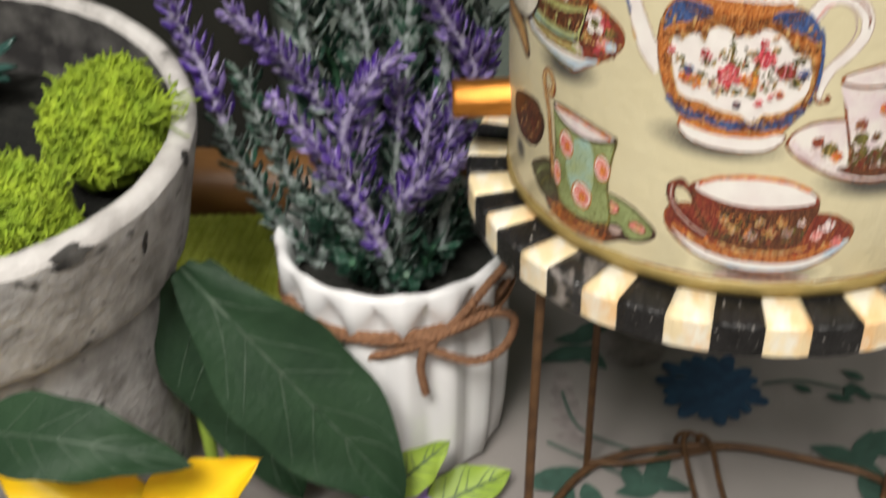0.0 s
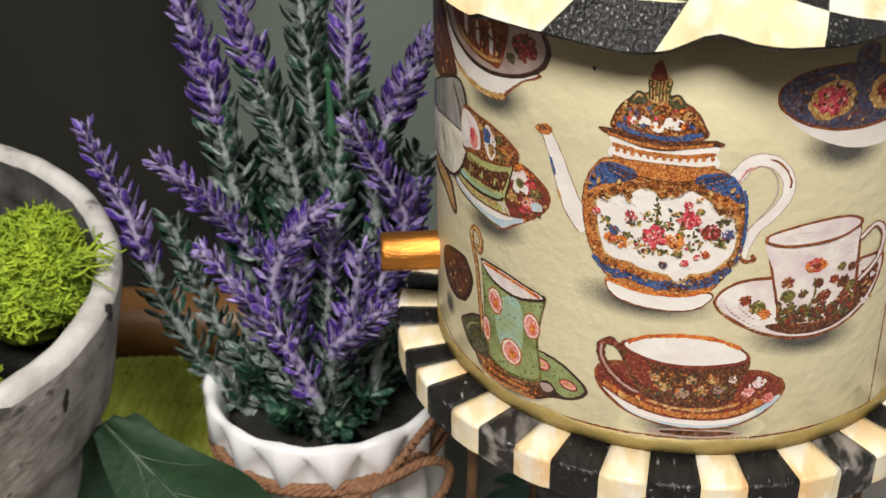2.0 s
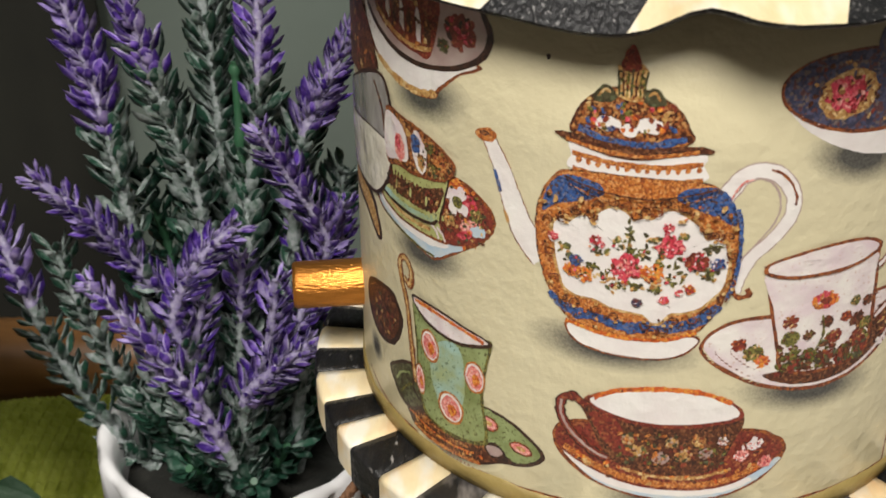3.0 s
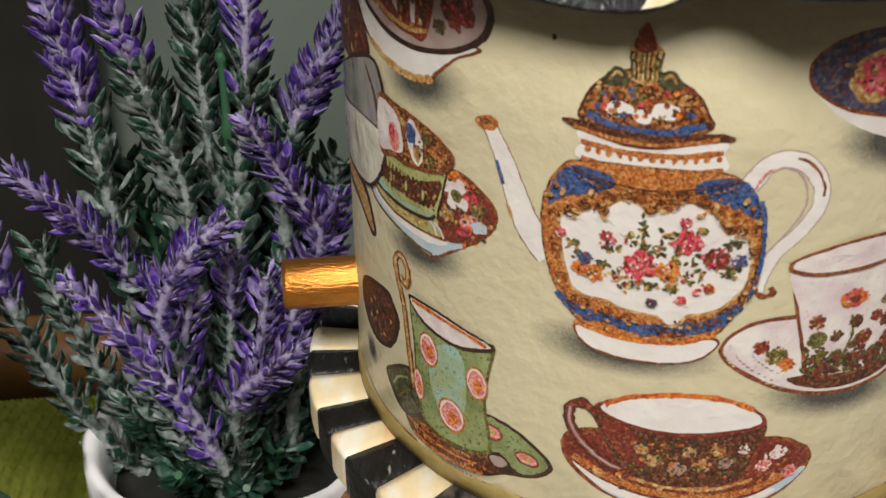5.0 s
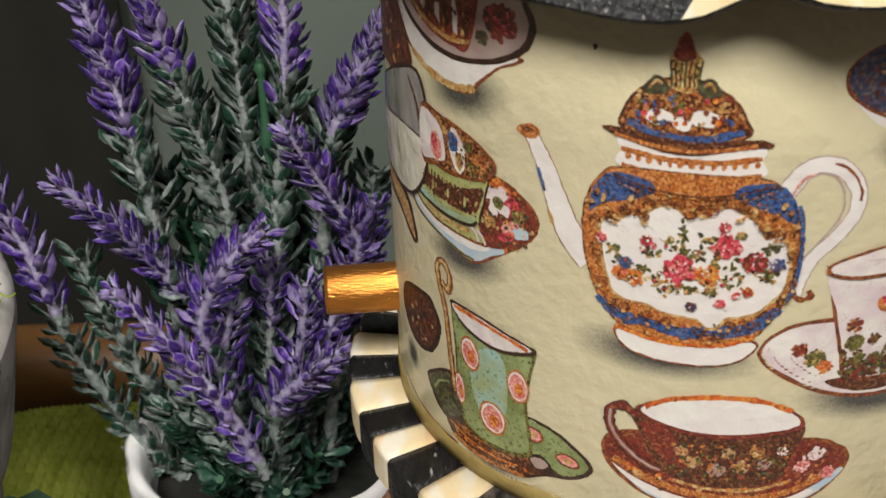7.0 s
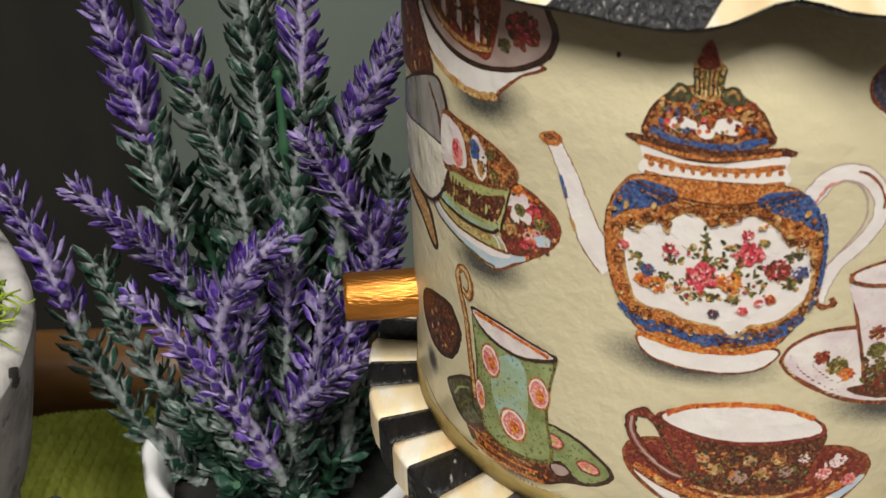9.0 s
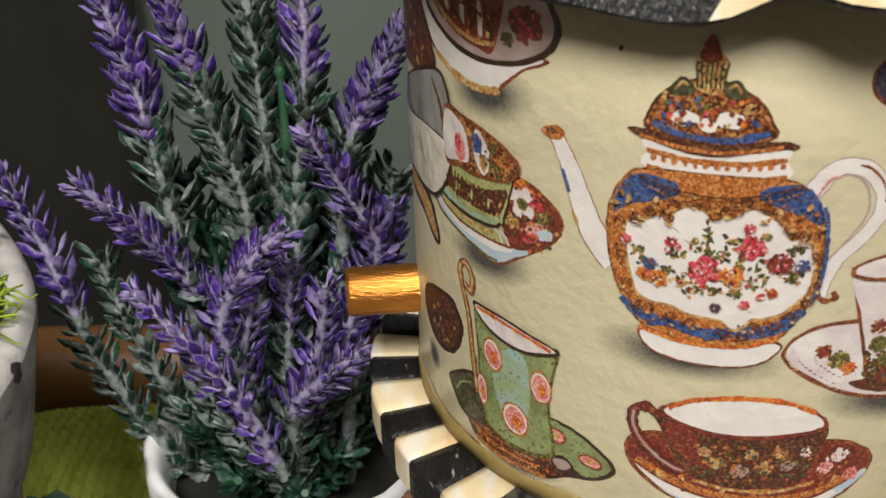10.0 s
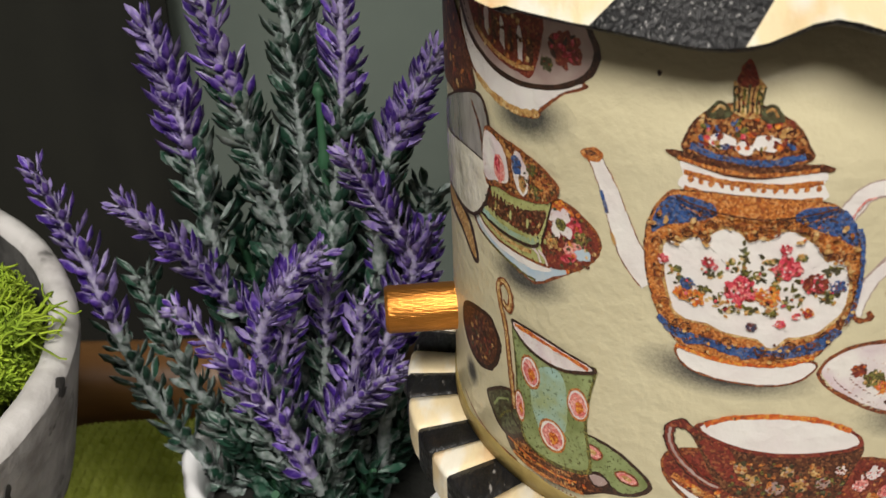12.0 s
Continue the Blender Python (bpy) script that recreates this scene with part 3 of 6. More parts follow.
def teapot_print(house):
    p = Print()
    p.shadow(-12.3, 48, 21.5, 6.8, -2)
    # handle and spout
    hd = [(1.6, 82.8), (2.9, 85.2), (4.5, 88.2), (7.0, 89.5), (10.0, 88.4), (12.4, 84.4), (12.7, 79.6), (10.5, 74.8), (7.7, 71), (6.0, 66.4), (5.5, 62.6)]
    p.line(hd, (4.1, 2.8), "mauve", 60); p.line(hd, (3.6, 2.3), "white_print", 60)
    p.line([(3.0, 82.8), (4.7, 86.6), (6.7, 87.8), (9.0, 86.8), (10.5, 83.6), (10.5, 79.0), (8.2, 74.2), (6.0, 70.6)], 0.45, "mauve", 40)
    p.line([(8.6, 89.6), (10.6, 88.4), (12.8, 84.8), (13.2, 81.6)], 0.5, "line", 24); p.line([(3.1, 83.4), (4.6, 86.9), (6.2, 87.8)], 0.45, "pink", 16)
    p.line([(4.4, 64), (6.2, 61.6), (7.8, 62), (7.4, 63.5)], 1.1, "line", 16)
    sp = [(-34.4, 90.4), (-32.0, 85), (-30.0, 78.5), (-27.6, 71.5), (-24.0, 66.5)]
    p.line(sp, (3.1, 6.7), "line", 40); p.line(sp, (2.7, 6.3), "white_print", 40)
    p.line([(-33.0, 83.5), (-31.8, 79)], 0.8, "blue", 10); p.line([(-31.0, 75), (-30.3, 72.5)], 0.7, "tan", 8)
    p.shape([(-36.8, 90.6), (-34.4, 92.2), (-32.8, 91.2), (-33.6, 89.4), (-35.4, 89.2)], "rust", 20, 3)
    p.oval(-35, 90.9, 1.2, 0.6, "brown", 6, 12)
    # foot
    p.shape([(-19.4, 53), (-18.6, 48.6), (-14, 46.6), (-9, 46), (-4, 46.4), (-0.4, 48.4), (0.6, 52.4), (-9, 52)], "line", 40)
    p.shape([(-19.1, 52.6), (-18.3, 48.9), (-14, 47), (-9, 46.4), (-4, 46.8), (-0.7, 48.7), (0.3, 52), (-9, 52)], "white_print", 40)
    # belly
    belly = [(-20.6, 87.4), (-23.6, 84.6), (-25.4, 79.4), (-25.7, 73), (-24.6, 65), (-22.4, 58.4), (-19.4, 53.6), (-14, 51.2), (-9.4, 50.6), (-4.6, 51), (0.2, 53), (3.2, 58.2),
             (5, 66), (5.4, 74), (4.6, 80), (2.4, 84.6), (-1, 87.2), (-10.6, 87.6)]
    p.shape(belly, "rust_dark", 72, 7)
    p.shape([(-10.2 + (a + 10.2) * 0.978, 70 + (b - 70) * 0.984) for a, b in belly], "rust", 72, 7)
    # blue shoulders and lower garland
    p.shape([(-21.5, 86), (-24, 82.5), (-24.6, 77.5), (-22.4, 79.5), (-18.5, 81), (-15.4, 83), (-16.5, 85.4)], "blue", 30)
    p.shape([(1.2, 86), (3.8, 82.4), (4.4, 77.8), (2, 79.5), (-1.2, 81.2), (-4.6, 83.4), (-3.4, 85.6)], "blue", 30)
    p.line([(-22.6, 59.5), (-19, 55.6), (-14.6, 55.2), (-10, 53.6), (-6, 54.6), (-2.4, 54.6), (1.2, 56.8), (3, 60)], 2.6, "blue", 50)
    p.line([(-23.6, 64), (-20.4, 58.8), (-16, 57.8), (-12, 56), (-8, 56.6), (-3, 57.4), (1.4, 60), (4, 65)], 2.3, "rust", 50)
    p.line([(-20, 53.2), (-14, 51.4), (-9, 50.9), (-4, 51.4), (0.4, 53.4)], 0.9, "orange", 40)
    # white panel with a scalloped edge
    edge = [(-22.7, 74.9), (-21.2, 76.3), (-20.4, 75.9), (-19, 77.5), (-17.4, 78), (-16.3, 76.8), (-15.7, 79.1), (-13.9, 80.4), (-11.9, 79.8), (-10.6, 78.2), (-9.1, 78.9), (-7.8, 78.7),
            (-6.7, 80.4), (-4.7, 80.9), (-2.4, 79.1), (-0.8, 77.5), (0.1, 75), (1.1, 74.9), (2.0, 75.2), (3.1, 74.1), (3.9, 69), (3.7, 64.4), (2.3, 61.9), (0.4, 59.3), (-1.9, 58.2),
            (-4.1, 57.6), (-5.4, 55.5), (-6.8, 55.5), (-8.2, 57.1), (-12.7, 57.8), (-15.5, 59.3), (-18.2, 59.6), (-20.2, 60.8), (-21.3, 63.9), (-22.1, 68.4)]
    pts = [(q.x, q.y) for q in spline([(*e, 0) for e in edge], 120, True)]
    pts.sort(key=lambda e: -math.atan2(e[1] - 68, e[0] + 9.9))
    p.blob([(-9.9 + (a + 9.9) * 1.045, 68.4 + (b - 68.4) * 1.045) for a, b in pts], "tan", 6, (-9.9, 68))
    p.blob(pts, "white_print", 6, (-9.9, 68))
    p.layer += 1
    q = rng(80)
    for th, z, w, h in ((-11, 74.4, 1.0, 2.6), (-12.3, 72.2, 1.5, 1.2), (-9.3, 70.6, 1.5, 1.2), (-15.1, 70.1, 1.2, 1.0), (-14.2, 65, 1.8, 1.0), (-6.4, 69.4, 1.3, 1.3), (-2.9, 68.0, 1.6, 1.6), (-3.9, 65.6, 1.5, 1.3),
                        (0.8, 72.4, 1.6, 1.1), (-20.8, 69.6, 1.2, 1.8), (-16.4, 66.8, 1.2, 0.9), (-13, 63.4, 1.3, 0.9), (-9.4, 63.4, 1.5, 0.9), (-6.8, 63.6, 1.2, 0.8), (-3.2, 75.4, 0.9, 0.9), (-7.2, 74.2, 1.0, 1.1), (0.6, 66.8, 1.2, 1.0), (1.8, 67.6, 0.9, 1.2)):
        for j in range(13):
            p.oval(th + q.gauss(0, 0.55) * w, z + q.gauss(0, 0.6) * h, q.uniform(0.35, 0.9), q.uniform(0.25, 0.5), q.choice(("leaf_ink", "leaf_ink", "dark_olive", "tan")), q.uniform(0, 180), 8, rough=0.25, seed=j)
    for k, (th, z, r, m, l) in enumerate(((-11.0, 67.6, 3.2, "rose", "pink"), (-4.9, 73.0, 2.6, "rose", "pink"), (-5.4, 77.2, 1.1, "rose", "pink"), (-0.7, 70.0, 2.3, "maroon", "rose"), (-7.2, 66.9, 2.4, "orange", "tan"), (-17.6, 65.0, 1.9, "orange", "tan"),
                                          (-19.4, 65.7, 1.7, "orange", "maroon"), (-18.8, 67.9, 1.4, "blue", "plate_blue"), (2.3, 69.6, 1.5, "blue", "plate_blue"), (-16.0, 73.2, 1.2, "rose", "maroon"), (-15.1, 72.3, 0.8, "rose", "pink"), (-9.1, 60.0, 1.1, "plate_blue", "maroon"),
                                          (-5.1, 61.1, 1.0, "rose", "orange"), (-1.4, 63.8, 1.1, "orange", "rose"), (-22.5, 72.6, 1.1, "rose", "pink"), (-3.0, 63.0, 0.8, "rose", "orange"))):
        p.flower(th, z, r * 1.08, m, 10 + k * 7, l)
        for j in range(int(r * 5)):
            p.oval(th + q.gauss(0, 0.45) * r * 0.76, z + q.gauss(0, 0.5) * r, q.uniform(0.2, 0.5), q.uniform(0.12, 0.3), q.choice(("maroon", l, "cup_white", m)), q.uniform(0, 180), 7, rough=0.25, seed=j)
    p.sprinkle(-21, 2.5, 61, 75, 60, ["leaf_ink", "leaf_ink", "rose", "orange", "dark_olive"], 5, (0.25, 0.55), lambda th, z: ((th + 9.4) / 11.5) ** 2 + ((z - 67.4) / 5.5) ** 2 < 1)
    p.sprinkle(-25, 5, 52, 84, 520, ["rust_dark", "tan", "line", "orange", "brown", "rust_dark"], 6, (0.14, 0.48), lambda th, z: ((th + 9.9) / 13.9) ** 2 + ((z - 68.4) / 12.6) ** 2 > 1 and ((th + 10.2) / 14.6) ** 2 + ((z - 69) / 17.0) ** 2 < 1)
    p.line([(4.3, 61.6), (5.1, 66), (5.4, 72), (5.0, 78), (4.2, 82)], 0.8, "blue", 30)
    q = rng(55)
    for i in range(34):
        a = 2 * math.pi * i / 34
        th, z = pts[i * 120 // 34]
        th, z = -9.9 + (th + 9.9) * 1.055, 68.4 + (z - 68.4) * 1.15
        s = 1 if i % 2 else -1
        p.line([(th - 1.0, z - 0.4 * s), (th - 0.5, z + 0.9 * s), (th + 0.4, z + 0.8 * s), (th + 0.6, z - 0.1 * s), (th, z - 0.2 * s)], 0.34, "brown" if i % 3 else "line", 9)
        p.oval(th + q.uniform(-0.6, 0.6), z - 1.0 * s, 0.45, 0.4, "tan", 0, 8)
    for x0, x1 in ((-24.4, -16.5), (-3.6, 4.2)):
        for i in range(9):
            th = x0 + (x1 - x0) * i / 8
            p.oval(th, 79.6 + 2.4 * math.sin(i * 1.3) + 1.2 * abs(th + 10) / 14 - 1, 0.8, 0.5, "rust_dark" if i % 2 else "tan", 40 * i, 10, rough=0.25, seed=i)
    p.line([(-21.2, 86.2), (-16, 84.2), (-10.4, 83.4), (-4.6, 84.2), (0.8, 86.2)], 0.4, "brown", 30)
    p.line([(-20.6, 84.8), (-15, 82.2), (-10.4, 81.8), (-5.4, 82.2), (0.2, 84.8)], 0.3, "rust_dark", 30)
    p.layer = 9
    # neck
    p.shape([(-20.2, 93.8), (-20.6, 90.5), (-20.4, 87.6), (-10.6, 86.4), (-1.2, 87.4), (-1.2, 90.4), (-1.8, 93.2), (-10.6, 92.4)], "white_print", 40)
    p.line([(-20.4, 91), (-15, 90), (-10.6, 89.8), (-6, 90), (-1.4, 91)], 1.1, "rust", 30)
    p.line([(-20.4, 87.6), (-15, 86.7), (-10.6, 86.4), (-6, 86.6), (-1.2, 87.5)], 1.3, "rust", 30)
    for k in range(13):
        p.oval(-19.4 + 1.45 * k, 89.9 - 0.9 * (1 - ((k - 6) / 6.5) ** 2), 0.55, 0.7, "rust", 0, 8, rough=0.2, seed=k)
    # lid
    p.shape([(-20.4, 95), (-20.4, 99), (-18.6, 102.8), (-15.4, 105.2), (-12.4, 105.8), (-9, 104.8), (-5.8, 102.2), (-3.9, 98.6), (-3.6, 95), (-12, 92.4)], "brown", 44)
    p.shape([(-20, 95), (-20, 98.9), (-18.3, 102.4), (-15.3, 104.7), (-12.4, 105.3), (-9.2, 104.3), (-6.1, 101.9), (-4.3, 98.5), (-4, 95), (-12, 92.6)], "rust_dark", 44)
    p.line([(-19.8, 96.4), (-16, 94.8), (-12, 94.2), (-8, 94.6), (-4.2, 96)], 1.3, "blue", 30)
    for k, (th, z, w, h) in enumerate(((-15.5, 98, 2.4, 1.5), (-9.4, 98.2, 2.6, 1.6), (-12.4, 97, 1.6, 1.3))):
        p.oval(th, z, w, h, "white_print", 0, 18, rough=0.12, seed=k)
    p.sprinkle(-18.5, -5.5, 96.5, 103, 60, ["maroon", "orange", "tan", "rose", "blue", "leaf_ink"], 9, (0.4, 0.9))
    p.shape([(-23.2, 94.9), (-20, 95), (-12, 92.8), (-4, 94.6), (-0.4, 94.2), (-0.6, 93.2), (-4, 92.8), (-12, 91), (-20, 93)], "brown", 50, 5)
    p.line([(-21.4, 93.8), (-16, 92.4), (-12, 91.9), (-8, 92.2), (-2.2, 93.5)], 0.8, "rust", 40)
    # knob: a maroon bud over spiky tan leaves, between two dark scrolls
    for x, sg in ((-16.3, 1), (-9.0, -1)):
        p.shape([(x - 1.5 * sg, 102.6), (x - 1.0 * sg, 104.6), (x, 105.8), (x + 1.2 * sg, 105.2), (x + 1.9 * sg, 103.4), (x + 0.6 * sg, 102.2)], "dark_olive", 24, 3)
        p.line([(x - 0.7 * sg, 103.4), (x + 0.1 * sg, 104.8), (x + 1.0 * sg, 104.2)], 0.5, "tan", 12)
    p.shape([(-14.6, 104.2), (-14.0, 106.6), (-14.7, 109.6), (-13.7, 109.4), (-13.0, 110.6), (-12.2, 109.8), (-11.2, 110.4), (-10.3, 108.8), (-10.8, 106.4), (-10.5, 103.6), (-12.4, 102.8)], "tan", 50, 4)
    p.shape([(-14.0, 109.2), (-13.8, 111.6), (-13.1, 113.6), (-12.4, 113.7), (-11.6, 111.6), (-11.3, 109.4), (-12.6, 108.6)], "maroon", 30, 4)
    for k in range(7):
        x = -14.2 + 0.6 * k
        p.line([(x, 103.8), (x - 0.1, 106.2), (x + 0.25 * (k - 3) * 0.3, 108.8 + 0.5 * (k % 2))], 0.4, ("dark_olive", "brown", "leaf_ink")[k % 3], 10)
    p.sprinkle(-14.2, -10.6, 103.6, 109.4, 26, ["brown", "leaf_ink", "maroon", "dark_olive"], 3, (0.2, 0.5))
    p.done("teapot_print", house, "printed porcelain teapot with rust, blue and roses")


def polka_cup_print(house):
    p = Print()
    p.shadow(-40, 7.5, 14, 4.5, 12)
    # saucer
    p.shape([(-53.2, 12), (-52.6, 8), (-50, 6.2), (-45, 5.7), (-39.6, 5.9), (-34.8, 6.8), (-30.4, 9.7), (-26.5, 10.9), (-23.5, 12.9), (-22.2, 16), (-24.4, 19.3), (-28.3, 22.5), (-31.6, 23.8), (-35, 23.6), (-42, 18)], "dark_line", 70, 6)
    p.shape([(-52, 11.6), (-51.6, 8.4), (-49.4, 6.9), (-45, 6.4), (-39.6, 6.6), (-35, 7.6), (-31, 10.2), (-34, 13), (-40, 14), (-46, 13)], "brown", 60, 5)
    p.shape([(-34.6, 14.4), (-31.4, 15), (-29.6, 12.6), (-27.2, 11.6), (-24.2, 13.5), (-23.1, 16), (-25, 18.9), (-28.6, 21.8), (-31.6, 23), (-34.6, 22.8)], "green_print", 60, 5)
    p.shape([(-50.9, 11), (-45.3, 12), (-38.2, 14.4), (-33.4, 15.6), (-34.2, 12.2), (-39.8, 9.4), (-46, 7.7), (-50.4, 8)], "rust_dark", 50, 5)
    p.line([(-50.4, 9.6), (-45, 9.6), (-39, 11.4), (-34.4, 13.4)], 1.0, "brown", 30)
    p.shape([(-33.9, 13.2), (-31.6, 14.6), (-29.6, 13.2), (-30.6, 11.2), (-32.6, 10.6)], "dark_line", 26, 3)
    p.shape([(-33.5, 13.1), (-31.6, 14.1), (-30.1, 13.0), (-30.9, 11.6), (-32.5, 11.2)], "mauve", 26, 3)
    p.line([(-51.4, 7.4), (-46, 6.4), (-39.7, 6.6), (-34.6, 7.2)], 1.0, "rust", 30)
    p.line([(-53, 10.6), (-47, 9.0), (-41, 8.6), (-36, 9.4)], 0.5, "orange", 30)
    p.sprinkle(-52, -31, 6, 14, 90, ["rust", "brown", "tan", "line", "orange"], 26, (0.25, 0.7), lambda th, z: ((th + 42) / 9) ** 2 + ((z - 9.4) / 2.6) ** 2 < 1)
    # dark olive medallion behind the cup
    p.shape([(-60.0, 17.1), (-58.1, 20.5), (-53.1, 24.3), (-48.8, 25.0), (-46.6, 21.6), (-47.1, 15.9), (-51.6, 10.9), (-55.9, 11.3)], "dark_line", 50, 5)
    p.shape([(-59.2, 17.2), (-57.5, 20), (-53, 23.4), (-49.2, 24), (-47.4, 21.2), (-47.9, 16.3), (-51.8, 12), (-55.6, 12.2)], "dark_olive", 50, 5)
    p.line([(-57.4, 16), (-55.4, 19.4), (-52.6, 21.2)], 0.6, "green_print", 20); p.line([(-55.6, 13.6), (-53.4, 17), (-51, 19)], 0.6, "leaf_ink", 20)
    p.line([(-49.2, 22), (-51.4, 20.4), (-51.2, 17), (-48.8, 15.2)], 0.6, "dark_line", 24)
    for th, z, w, h in ((-33.0, 20.0, 2.0, 1.5), (-26.6, 16.2, 2.3, 1.2)):
        p.oval(th, z, w + 0.5, h + 0.5, "line", -8, 20, rough=0.06); p.oval(th, z, w, h, "pink", -8, 20, rough=0.1); p.oval(th, z, w * 0.5, h * 0.45, "tan", -8, 12, rough=0.2)
    # handle
    p.line([(-50.6, 20), (-52, 31), (-53, 40), (-54.6, 46), (-55.2, 50.6), (-53.4, 52.4), (-51.6, 49.6), (-52.2, 46), (-53.8, 47)], 1.9, "line", 44)
    p.line([(-50.6, 20), (-52, 31), (-53, 40), (-54.6, 46), (-55.2, 50.6), (-53.4, 52.4), (-51.6, 49.6), (-52.2, 46), (-53.8, 47)], 1.0, "tan", 44)
    # cup
    p.shape([(-51.4, 44), (-49.8, 40), (-46, 38.6), (-38, 40.6), (-32.8, 42.2), (-33.4, 36), (-34.2, 27), (-33, 16.6), (-33.6, 13.4), (-38, 11.6), (-44, 11.4), (-48.4, 14), (-50, 24), (-50.6, 34)], "leaf_ink", 60, 6)
    p.shape([(-50.9, 42.6), (-46, 40), (-38, 40), (-33.6, 40.6), (-34, 35), (-34.8, 27), (-33.8, 17), (-34.4, 14.2), (-38, 12.6), (-44, 12.2), (-47.8, 14.6), (-49.4, 24), (-50, 34)], "green_print", 56, 6)
    p.shape([(-44, 36), (-39.6, 37), (-38.2, 30), (-38.6, 22), (-42, 16), (-45.4, 22), (-46.4, 29)], "aqua", 36, 5)
    for th, z, w, h, l in ((-46.5, 33.2, 3.0, 4.3, 12), (-36, 31.0, 2.9, 4.2, 4), (-41.2, 19.4, 4.0, 4.3, 6), (-49, 22.4, 1.6, 4.2, 8)):
        p.oval(th, z, w, h, "rust", l, 26, rough=0.03); p.oval(th, z, w * 0.85, h * 0.87, "cup_white", l, 24)
        p.oval(th, z, w * 0.70, h * 0.74, "pink", l, 20, rough=0.1); p.oval(th + 0.3, z - 0.5, w * 0.34, h * 0.38, "orange", l, 14, rough=0.25)
    p.shape([(-51.3, 44.2), (-48.6, 44.8), (-43, 44.6), (-36.4, 43.2), (-32.6, 41.9), (-34, 40), (-40, 37.9), (-46, 38.8), (-50, 41.6)], "dark_line", 44, 5)
    p.shape([(-50.6, 43.8), (-48.4, 44.1), (-43, 43.9), (-36.6, 42.6), (-33.4, 41.7), (-34.4, 40.7), (-40, 38.7), (-46, 39.6), (-49.6, 41.9)], "cup_white", 44, 5)
    p.line([(-50.2, 43.5), (-46, 43.5), (-41, 42.9), (-36.6, 42), (-34, 41.2)], 0.9, "orange", 30)
    p.done("green_cup_print", house, "printed green cup with pink spots on a saucer")


def bowl_print(house):
    p = Print()
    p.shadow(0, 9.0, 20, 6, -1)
    p.oval(0.5, 7.2, 13, 1.5, "mauve", 0, 40, rough=0.05)
    p.oval(1, 7.3, 10, 0.9, "brown", 0, 40, rough=0.06)
    # saucer
    p.shape([(-20.9, 24.5), (-20.2, 19), (-15, 13), (-8, 9.8), (0, 8.6), (8, 9.6), (14, 13), (18, 18.6), (18.3, 22.4), (16, 25.6), (10, 28.4), (-10, 29), (-18, 28)], "line", 60, 6)
    p.shape([(-20.2, 22), (-14.6, 13.6), (-8, 10.4), (0, 9.2), (8, 10.2), (13.8, 13.6), (17.6, 19), (8, 16), (-8, 16)], "pale_blue", 50, 6, (0, 13))
    p.shape([(-19, 19.4), (-13.8, 13.4), (-8, 11.2), (0, 10.2), (8, 11), (13, 13.8), (8, 15), (-8, 15)], "white_print", 50, 6, (0, 13))
    p.shape([(-20.4, 24.4), (-19.6, 19.8), (-13, 15), (-6, 12.4), (2, 11.8), (9, 13), (15.4, 17.4), (17.7, 22), (15.4, 25), (10, 27.6), (-10, 28.4), (-17.6, 27.4)], "maroon", 56, 6)
    p.line([(-19, 20.6), (-12, 16), (-4, 13.6), (4, 13.4), (10, 15), (15, 18.6)], 1.6, "rust", 44)
    p.line([(-10, 17.4), (-4, 15.6), (3, 15.4), (9, 17.4)], 0.8, "tan", 30)
    p.sprinkle(-17, 15, 13.4, 24, 80, ["rust", "orange", "brown", "tan"], 21, (0.4, 1.0), lambda th, z: ((th + 1) / 17) ** 2 + ((z - 20) / 7) ** 2 < 1)
    # bowl
    p.shape([(-16.2, 34), (-14.6, 27), (-11.6, 20), (-8, 17.4), (-2, 16), (4, 16.6), (7, 19), (8.8, 25), (9.8, 31.6), (2, 30), (-8, 30.4)], "brown", 56, 6)
    p.shape([(-15, 31), (-13.4, 26), (-10.6, 21.6), (-7, 21), (-9, 26), (-11, 30.4)], "maroon", 26, 4)
    for k, (th, z, r, m) in enumerate(((-6.6, 22.4, 1.9, "tan"), (-3, 20.6, 1.9, "mauve"), (0.8, 21.6, 2.0, "tan"), (4.4, 22.2, 1.7, "mauve"), (-1.4, 25, 1.6, "tan"), (3, 25.4, 1.5, "tan"), (-8.6, 25, 1.5, "tan"), (7, 25.4, 1.3, "cup_white"))):
        p.flower(th, z, r, m, 200 + k * 5, "rust" if k % 2 else "mauve")
    p.sprinkle(-10, 8, 18, 27.5, 110, ["leaf_ink", "dark_olive", "maroon", "rust"], 22, (0.3, 0.8))
    p.flower(11.6, 22.6, 3.0, "maroon", 260, "cup_white"); p.flower(12.6, 24, 1.9, "cup_white", 262, "pink"); p.flower(10.4, 21, 1.7, "pink", 263, "cup_white"); p.flower(14.8, 18.6, 1.8, "pink", 265, "rose")
    # rim and inside
    p.shape([(-16, 33.8), (-13, 37), (-7, 38.8), (-3, 39.2), (3, 38.4), (8, 35.4), (9.8, 31.4), (5, 29.6), (-3, 28.8), (-10, 30)], "maroon", 56, 6)
    p.shape([(-15.2, 34), (-12.4, 36.6), (-7, 38.2), (-3, 38.6), (3, 37.8), (7.6, 35), (9, 31.9), (5, 30.6), (-3, 29.9), (-10, 31)], "white_print", 56, 6)
    p.line([(-14.6, 35), (-11, 37.6), (-6, 38.8), (-2, 39), (3, 38.1), (7.6, 35.4)], 1.2, "orange", 44)
    p.sprinkle(-12, 7, 34.0, 39.4, 60, ["tan", "orange", "line"], 25, (0.3, 0.6), lambda th, z: 0.93 < ((th + 2.6) / 12.4) ** 2 + ((z - 33.4) / 5.6) ** 2 < 1.03)
